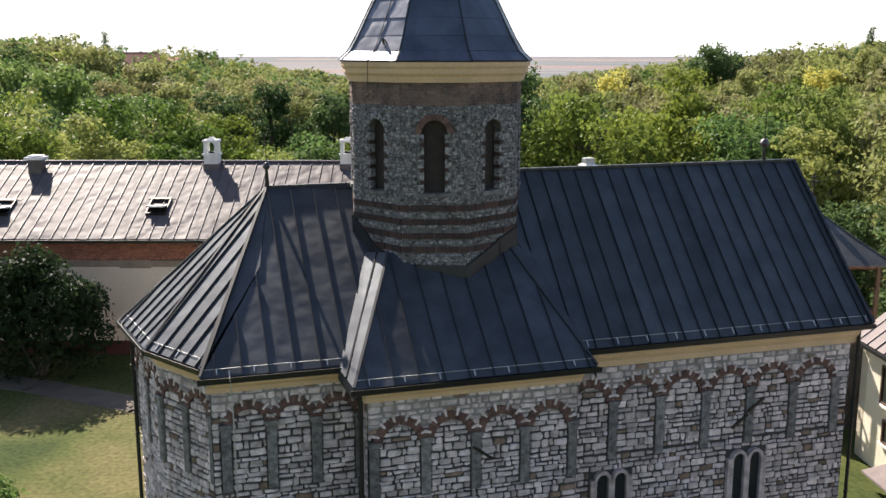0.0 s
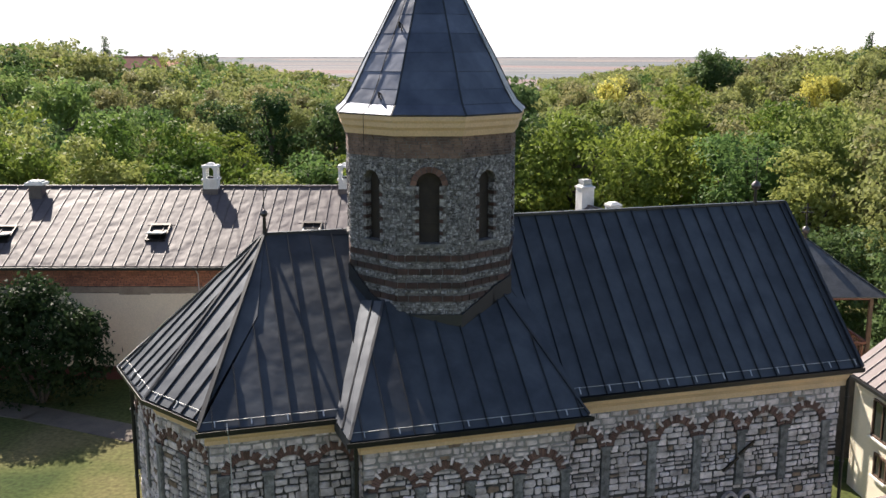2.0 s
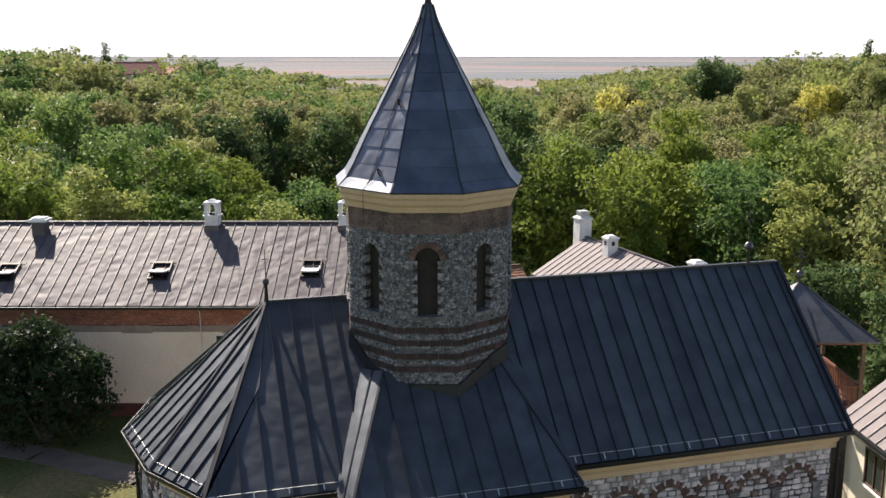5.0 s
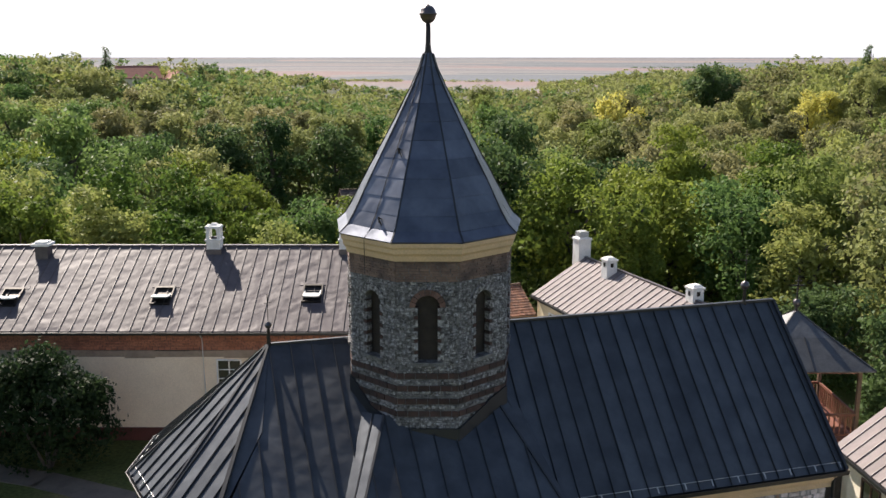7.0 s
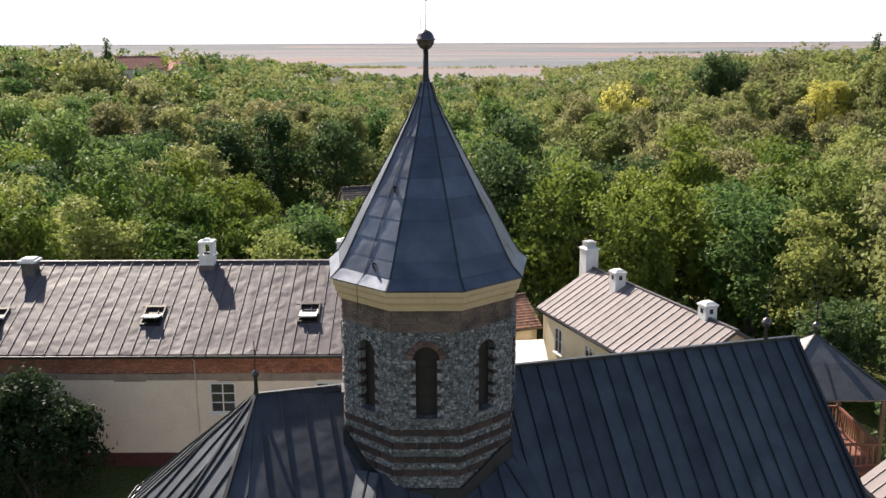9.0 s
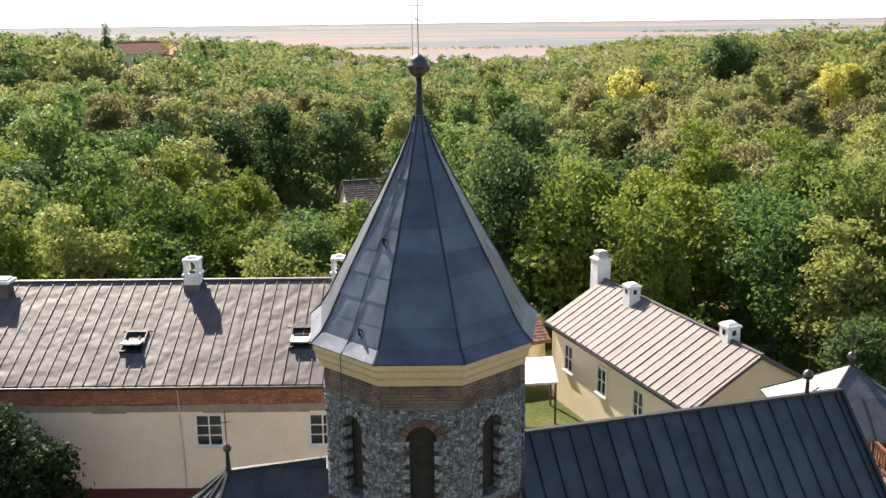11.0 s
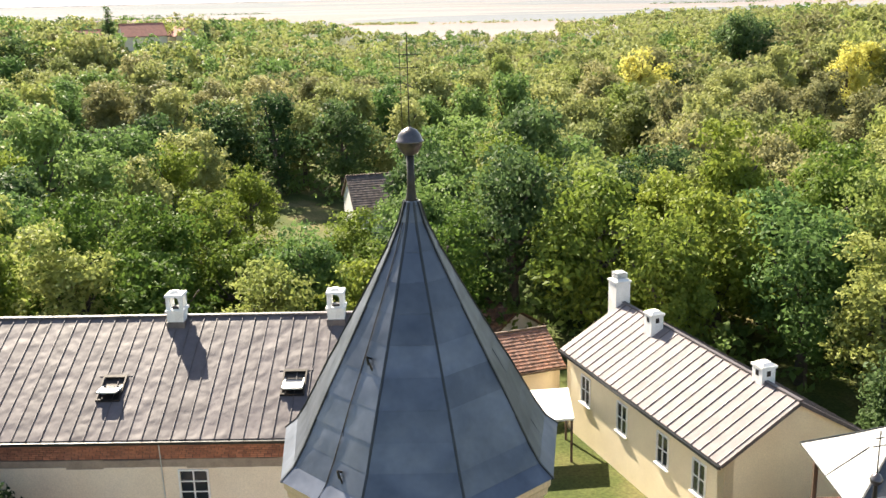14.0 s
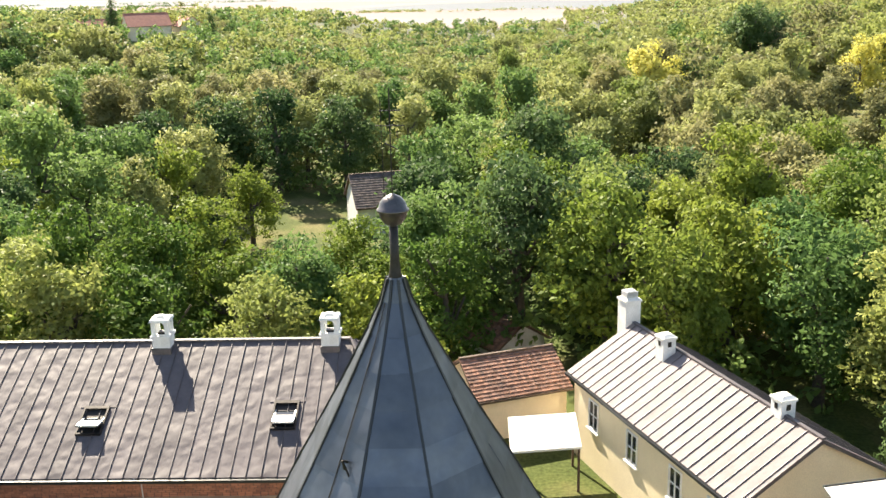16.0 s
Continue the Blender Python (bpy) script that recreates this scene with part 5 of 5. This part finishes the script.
def leaf_quads(blobs, count, size, rg, droop=0.25):
    """Bent leaf sprays on the shells of lumpy ellipsoids: vertices and faces."""
    w = np.array([b[3] * b[4] for b in blobs])
    per = 10 if count > 500 else 4
    ns = max(count // per, 1)
    idx = rg.choice(len(blobs), ns, p=w / w.sum())
    B = np.array(blobs)[idx]
    d = rg.normal(size=(ns, 3))
    d[:, 2] += 0.4
    d /= np.linalg.norm(d, axis=1)[:, None]
    rad = rg.uniform(0.4, 1.18 if per > 4 else 1.04, ns)[:, None] ** 0.7
    c = np.repeat(B[:, :3] + d * B[:, 3:6] * rad, per, axis=0)
    d = np.repeat(d, per, axis=0)
    count = ns * per
    c += rg.normal(size=(count, 3)) * size * np.array([0.8, 0.8, 0.55]) * (1.0 if per > 4 else 0.5)
    nrm = d * 0.8 + rg.normal(size=(count, 3)) * 0.7
    nrm[:, 2] += droop
    nrm /= np.linalg.norm(nrm, axis=1)[:, None]
    t = np.cross(nrm, rg.normal(size=(count, 3)))
    t /= np.linalg.norm(t, axis=1)[:, None]
    b = np.cross(nrm, t)
    s = (size * rg.uniform(0.6, 1.35, count))[:, None]
    v = np.stack([c - t * s * 0.55, c - b * s * 0.32 + nrm * s * 0.1, c + t * s * 0.6 - nrm * s * 0.15, c + b * s * 0.32 + nrm * s * 0.1], 1)
    return v.reshape(-1, 3)


def quad_mesh(name, v, material):
    n = len(v) // 4
    me = bpy.data.meshes.new(name)
    me.vertices.add(n * 4)
    me.vertices.foreach_set("co", v.astype(np.float32).ravel())
    me.loops.add(n * 4)
    me.loops.foreach_set("vertex_index", np.arange(n * 4, dtype=np.int32))
    me.polygons.add(n)
    me.polygons.foreach_set("loop_start", np.arange(0, n * 4, 4, dtype=np.int32))
    me.update(calc_edges=True)
    me.materials.append(material)
    return me


def crown_blobs(rg, R, H, base, n):
    """Lumps of a crown from the height base up to H."""
    out = [(0, 0, base + (H - base) * 0.45, R * 0.62, R * 0.62, (H - base) * 0.38)]
    for i in range(n):
        a = rg.uniform(0, 2 * math.pi)
        f = rg.uniform(0.0, 1)
        q = R * (0.8 - 0.5 * f * f) * rg.uniform(0.35, 1.0)
        r = R * rg.uniform(0.2, 0.42)
        out.append((q * math.cos(a), q * math.sin(a), base + (H - base) * (0.1 + 0.82 * f) + rg.uniform(-0.3, 0.3), r, r * rg.uniform(0.8, 1.15), r * rg.uniform(0.6, 0.95)))
    return out


def trunk_mesh(rg, R, H, base):
    m = Mesh()
    r = 0.035 * H + 0.02
    bend = rg.uniform(-0.25, 0.25, 2)
    tops = []
    for lv in range(4):
        z0, z1 = H * 0.17 * lv, H * 0.17 * (lv + 1)
        k = len(m.v)
        for z, q in ((z0, 1 - lv * 0.18), (z1, 1 - (lv + 1) * 0.18)):
            for i in range(7):
                a = 2 * math.pi * i / 7
                m.v.append((bend[0] * z / H * 2 + r * q * math.cos(a), bend[1] * z / H * 2 + r * q * math.sin(a), z))
        for i in range(7):
            j = (i + 1) % 7
            m.f.append((k + i, k + j, k + 7 + j, k + 7 + i))
        tops.append(Vector((bend[0] * z1 / H * 2, bend[1] * z1 / H * 2, z1)))
    for i in range(8):
        a = i * 2.4 + rg.uniform(0, 0.6)
        s = tops[1 + i % 3]
        e = s + Vector((math.cos(a) * R * 0.4, math.sin(a) * R * 0.4, H * rg.uniform(0.1, 0.22)))
        mid = s.lerp(e, 0.5) + Vector((0, 0, -0.05 * H))
        m.bar(s, mid, r * 0.5)
        m.bar(mid, e, r * 0.28)
    return m.data("trunk", BARK)


KINDS = {}
for kind, R, H, base, nb, cnt, size in (
    ("near_a", 4.0, 9.0, 0.9, 24, 8600, 0.25), ("near_b", 3.5, 9.8, 1.0, 22, 7800, 0.24), ("near_c", 4.7, 8.6, 0.8, 26, 9200, 0.26),
    ("next_a", 4.2, 9.6, 0.8, 22, 6400, 0.3), ("next_b", 4.8, 10.2, 0.9, 24, 7000, 0.32),
    ("mid_a", 5.2, 11.5, 1.0, 18, 5200, 0.44), ("mid_b", 4.4, 13.0, 1.2, 18, 4600, 0.42), ("mid_c", 6.2, 11.0, 0.9, 22, 6000, 0.47), ("mid_d", 3.8, 9.0, 0.6, 15, 3800, 0.39),
):
    KINDS[kind] = (quad_mesh("crown", leaf_quads(crown_blobs(nrng, R, H, base, nb), cnt, size, nrng), LEAVES["green"]), trunk_mesh(nrng, R, H, base))
fir = [(0, 0, 1.6 + 1.0 * i, max(3.3 * (1 - i / 12.5), 0.75), max(3.3 * (1 - i / 12.5), 0.75), 0.9) for i in range(12)]
KINDS["fir"] = (quad_mesh("crown", leaf_quads(fir, 9000, 0.34, nrng), LEAVES["deep"]), trunk_mesh(nrng, 1.2, 14.0, 1.0))
TREE_LABEL = {"walnut": "leafy walnut tree with yellowing green crown", "deep": "dense dark green tree", "green": "broad green deciduous tree", "lime": "tree with yellow-green autumn leaves",
              "olive": "feathery olive-green locust tree", "rust": "tree with browning autumn leaves", "gold": "bright golden autumn tree"}


def tree(x, y, kind, leaves, s=1.0, rot=None, group="woodland trees", sz=None):
    crown, trunk = KINDS[kind]
    t = thing("tree", TREE_LABEL[leaves], "tree", None, group)
    t.matrix_world = Matrix.LocRotScale((x, y, gz(x, y) - 0.15), Euler((0, 0, rot if rot is not None else nrng.uniform(0, 6.28))), (s, s, sz or s * nrng.uniform(0.92, 1.1)))
    part("trunk", trunk, BARK, t)
    c = part("crown", crown, None, t)
    c.material_slots[0].link = "OBJECT"
    c.material_slots[0].material = LEAVES[leaves]
    return t


def blocked(x, y):
    """Ground kept free of trees: yards, roofs, glades by the golden trees, the barn's clearing."""
    if y < 30 and x < 0.5:
        return True
    if y < 40 and 0 < x < 7.5:
        return True
    if 7 <= x < 22 and y < 34 - (x - 7) * 0.9:
        return True
    if 136 < y < 158 and (24 < x < 38 or 58 < x < 76):
        return True
    if -27 < x < -3 and 46 < y < 99 and not (x > -3.5 and y < 80):
        return True
    return False


NEAR = ["near_a", "near_b", "near_c"]
MID = ["mid_a", "mid_b", "mid_c", "mid_d"]
placed = []


def leaf_for(x, y, pal):
    """Right-hand slope is yellower than the left."""
    if x > 0.08 * y + 4 and y > 55 and nrng.uniform() < 0.78:
        pal = ["olive", "olive", "lime", "olive", "rust"]
    return str(nrng.choice(pal))


def scatter(n, xr, yr, gap, kinds, pal, srange, group):
    k = tries = 0
    while k < n and tries < n * 30:
        tries += 1
        x, y = nrng.uniform(*xr), nrng.uniform(*yr)
        if abs(x) > 10 + (y + 26) * 0.56 or blocked(x, y) or any((x - a) ** 2 + (y - b) ** 2 < gap * gap for a, b in placed):
            continue
        placed.append((x, y))
        tree(x, y, str(nrng.choice(kinds)), leaf_for(x, y, pal), nrng.uniform(*srange) * (0.8 if -14 < x < -3 and y < 47 else 0.92 if -24 < x < -3 and y < 47 else 1.0), group=group)
        k += 1


# the golden and the dark landmark trees first
for x, y, kind, lv, s in ((32.5, 160, "mid_d", "gold", 1.5), (37, 163, "mid_d", "gold", 1.2), (69.5, 160, "mid_d", "gold", 1.25), (75, 166, "mid_b", "gold", 0.9), (99, 205, "fir", "deep", 1.05), (106, 212, "fir", "deep", 0.9), (-93, 250, "fir", "deep", 1.1), (-70, 262, "fir", "deep", 1.0), (20, 158, "mid_a", "lime", 0.95), (26, 157, "mid_c", "lime", 0.85), (30, 168, "mid_a", "lime", 0.9),
                          (-20.5, 80, "next_a", "walnut", 0.85), (0.6, 79, "next_b", "green", 1.1), (7, 60, "next_b", "deep", 1.15), (11, 52, "near_c", "deep", 1.0),
                          (60, 195, "mid_c", "deep", 1.35), (66, 203, "mid_c", "deep", 1.25), (-33.5, 34, "near_c", "deep", 1.15), (-22, 103, "mid_b", "deep", 1.0), (-29, 105, "mid_a", "deep", 1.0), (-36, 100, "mid_c", "deep", 0.95), (-14, 104, "mid_a", "deep", 0.95),
                          (24.5, 25, "near_a", "olive", 1.25), (27, 31, "near_b", "rust", 1.3), (23, 36, "near_b", "lime", 1.15), (18.5, 33, "near_a", "green", 1.1), (15.5, 39, "near_c", "walnut", 1.1), (20.5, 28.5, "near_b", "lime", 1.0), (27, 40, "near_a", "lime", 1.1), (29, 20, "near_b", "olive", 1.2), (21.6, 17.2, "near_b", "deep", 0.85), (19.6, 22.4, "near_a", "deep", 0.8), (24.8, 13.5, "near_a", "green", 0.9)):
    placed.append((x, y))
    tree(x, y, kind, lv, s)
scatter(34, (-44, 0), (32, 46), 4.3, NEAR, ["walnut", "walnut", "walnut", "green", "lime"], (0.92, 1.15), "walnut grove")
scatter(26, (4, 50), (30, 58), 5.0, NEAR, ["green", "green", "lime", "walnut", "walnut", "deep"], (0.95, 1.25), "trees behind the houses")
scatter(52, (-60, 60), (46, 80), 5.0, ["next_a", "next_b"], ["green", "walnut", "olive", "deep"], (0.9, 1.25), "trees behind the houses")
scatter(140, (-110, 110), (78, 172), 6.2, MID, ["olive", "olive", "olive", "green", "green", "olive", "lime", "rust"], (0.8, 1.1), "woodland trees")

# far woods and undergrowth, each one mass of small leaf sprays
far = {"olive": [], "green": [], "deep": [], "rust": [], "lime": []}
for k in range(4000):
    y = 168 + 1130 * nrng.uniform() ** 1.5
    x = nrng.uniform(-1, 1) * (20 + (y + 26) * 0.62)
    if -0.43 < x / y < -0.29 and 205 < y < 300:
        continue
    open_valley = y > 800 and -0.14 * y < x < 0.1 * y
    if open_valley:
        continue
    h = nrng.uniform(8, 13) * (0.7 if abs(x) < 0.18 * y else 1.0)
    R = nrng.uniform(3.6, 6.0)
    z = gz(x, y)
    bl = [(x, y, z + h * 0.5, R * 0.8, R * 0.8, h * 0.4)] + [(x + nrng.uniform(-R, R) * 0.7, y + nrng.uniform(-R, R) * 0.7, z + h * nrng.uniform(0.35, 0.85), R * 0.45, R * 0.45, R * 0.4) for _ in range(6)]
    cnt, size = (480, 0.76) if y < 240 else (260, 0.95) if y < 340 else (130, 1.2) if y < 480 else (70, 1.7) if y < 800 else (44, 2.3)
    far[leaf_for(x, y, ["olive", "olive", "olive", "green", "green", "deep", "rust", "lime"])].append(leaf_quads(bl, cnt, size, nrng))
# hedges and spinneys out on the plain
for k in range(16):
    y = 1400 + 1500 * nrng.uniform() ** 1.4
    x = nrng.uniform(-0.55, 0.55) * y
    z, run = gz(x, y), nrng.uniform(30, 200)
    bl = [(x + run * q, y + nrng.uniform(-15, 15), z + 1.5, run * 0.14, 12, nrng.uniform(1.5, 3.5)) for q in np.linspace(-1, 1, 9)]
    far["deep" if k % 3 else "olive"].append(leaf_quads(bl, 1400, 2.0, nrng))
for name, chunks in far.items():
    ob = new("far_woods", quad_mesh("far_woods", np.concatenate(chunks), LEAVES[name]))
    tagged(ob, "distant mixed woods on the valley slopes", "woods", "", "stuff")
low = []
while len(low) < 1500:
    y = 33 + 140 * nrng.uniform() ** 1.2
    x = nrng.uniform(-1, 1) * (10 + (y + 26) * 0.56)
    if blocked(x, y) or (y < 32):
        continue
    if x > 20 and y < 36:
        continue
    R = nrng.uniform(1.2, 2.4)
    z = gz(x, y)
    low.append(leaf_quads([(x, y, z + R * 0.5, R, R, R * 0.8)], 60, 0.5, nrng))
ob = new("undergrowth", quad_mesh("undergrowth", np.concatenate(low), LEAVES["green"]))
tagged(ob, "dense green undergrowth between the trees", "undergrowth", "", "stuff")

# ---- garden bush ----
bush = thing("bush", "large rounded dark evergreen shrub on the lawn", "shrub", pose(-16.3, 13.9, 1.45))
bl = [(0, 0, 2.6, 2.3, 2.2, 2.4), (-1.8, 0.2, 2.2, 1.9, 1.9, 2.0), (1.5, 0.1, 2.0, 1.5, 1.6, 1.7), (0.1, 0, 4.3, 1.0, 1.0, 1.2), (1.9, 0, 3.0, 0.9, 1.0, 1.0), (-2.6, 0.3, 3.3, 1.2, 1.2, 1.2), (-1.0, -0.6, 3.9, 1.2, 1.1, 1.1)]
part("foliage", quad_mesh("foliage", leaf_quads(bl, 15000, 0.18, nrng), LEAVES["evergreen"]), None, bush)
for i in range(6):
    a = i * 1.05
    m = Mesh()
    m.bar((0.1 * math.cos(a), 0.1 * math.sin(a), 0), (1.3 * math.cos(a), 1.2 * math.sin(a), 2.6), 0.09)
    part("stem", m, BARK, bush)
bush2 = thing("bush", "low green shrub on the sunny lawn", "shrub", pose(-13.2, 1.6, 1.45))
part("foliage", quad_mesh("foliage", leaf_quads([(0, 0, 0.5, 1.1, 0.9, 0.6), (-1.0, 0.2, 0.5, 0.9, 0.8, 0.5)], 2600, 0.15, nrng), LEAVES["green"]), None, bush2)
for i in range(5):
    a = i * 1.25
    m = Mesh()
    m.bar((0.06 * math.cos(a), 0.06 * math.sin(a), 0), (0.7 * math.cos(a), 0.6 * math.sin(a), 0.7), 0.05)
    part("stem", m, BARK, bush2)
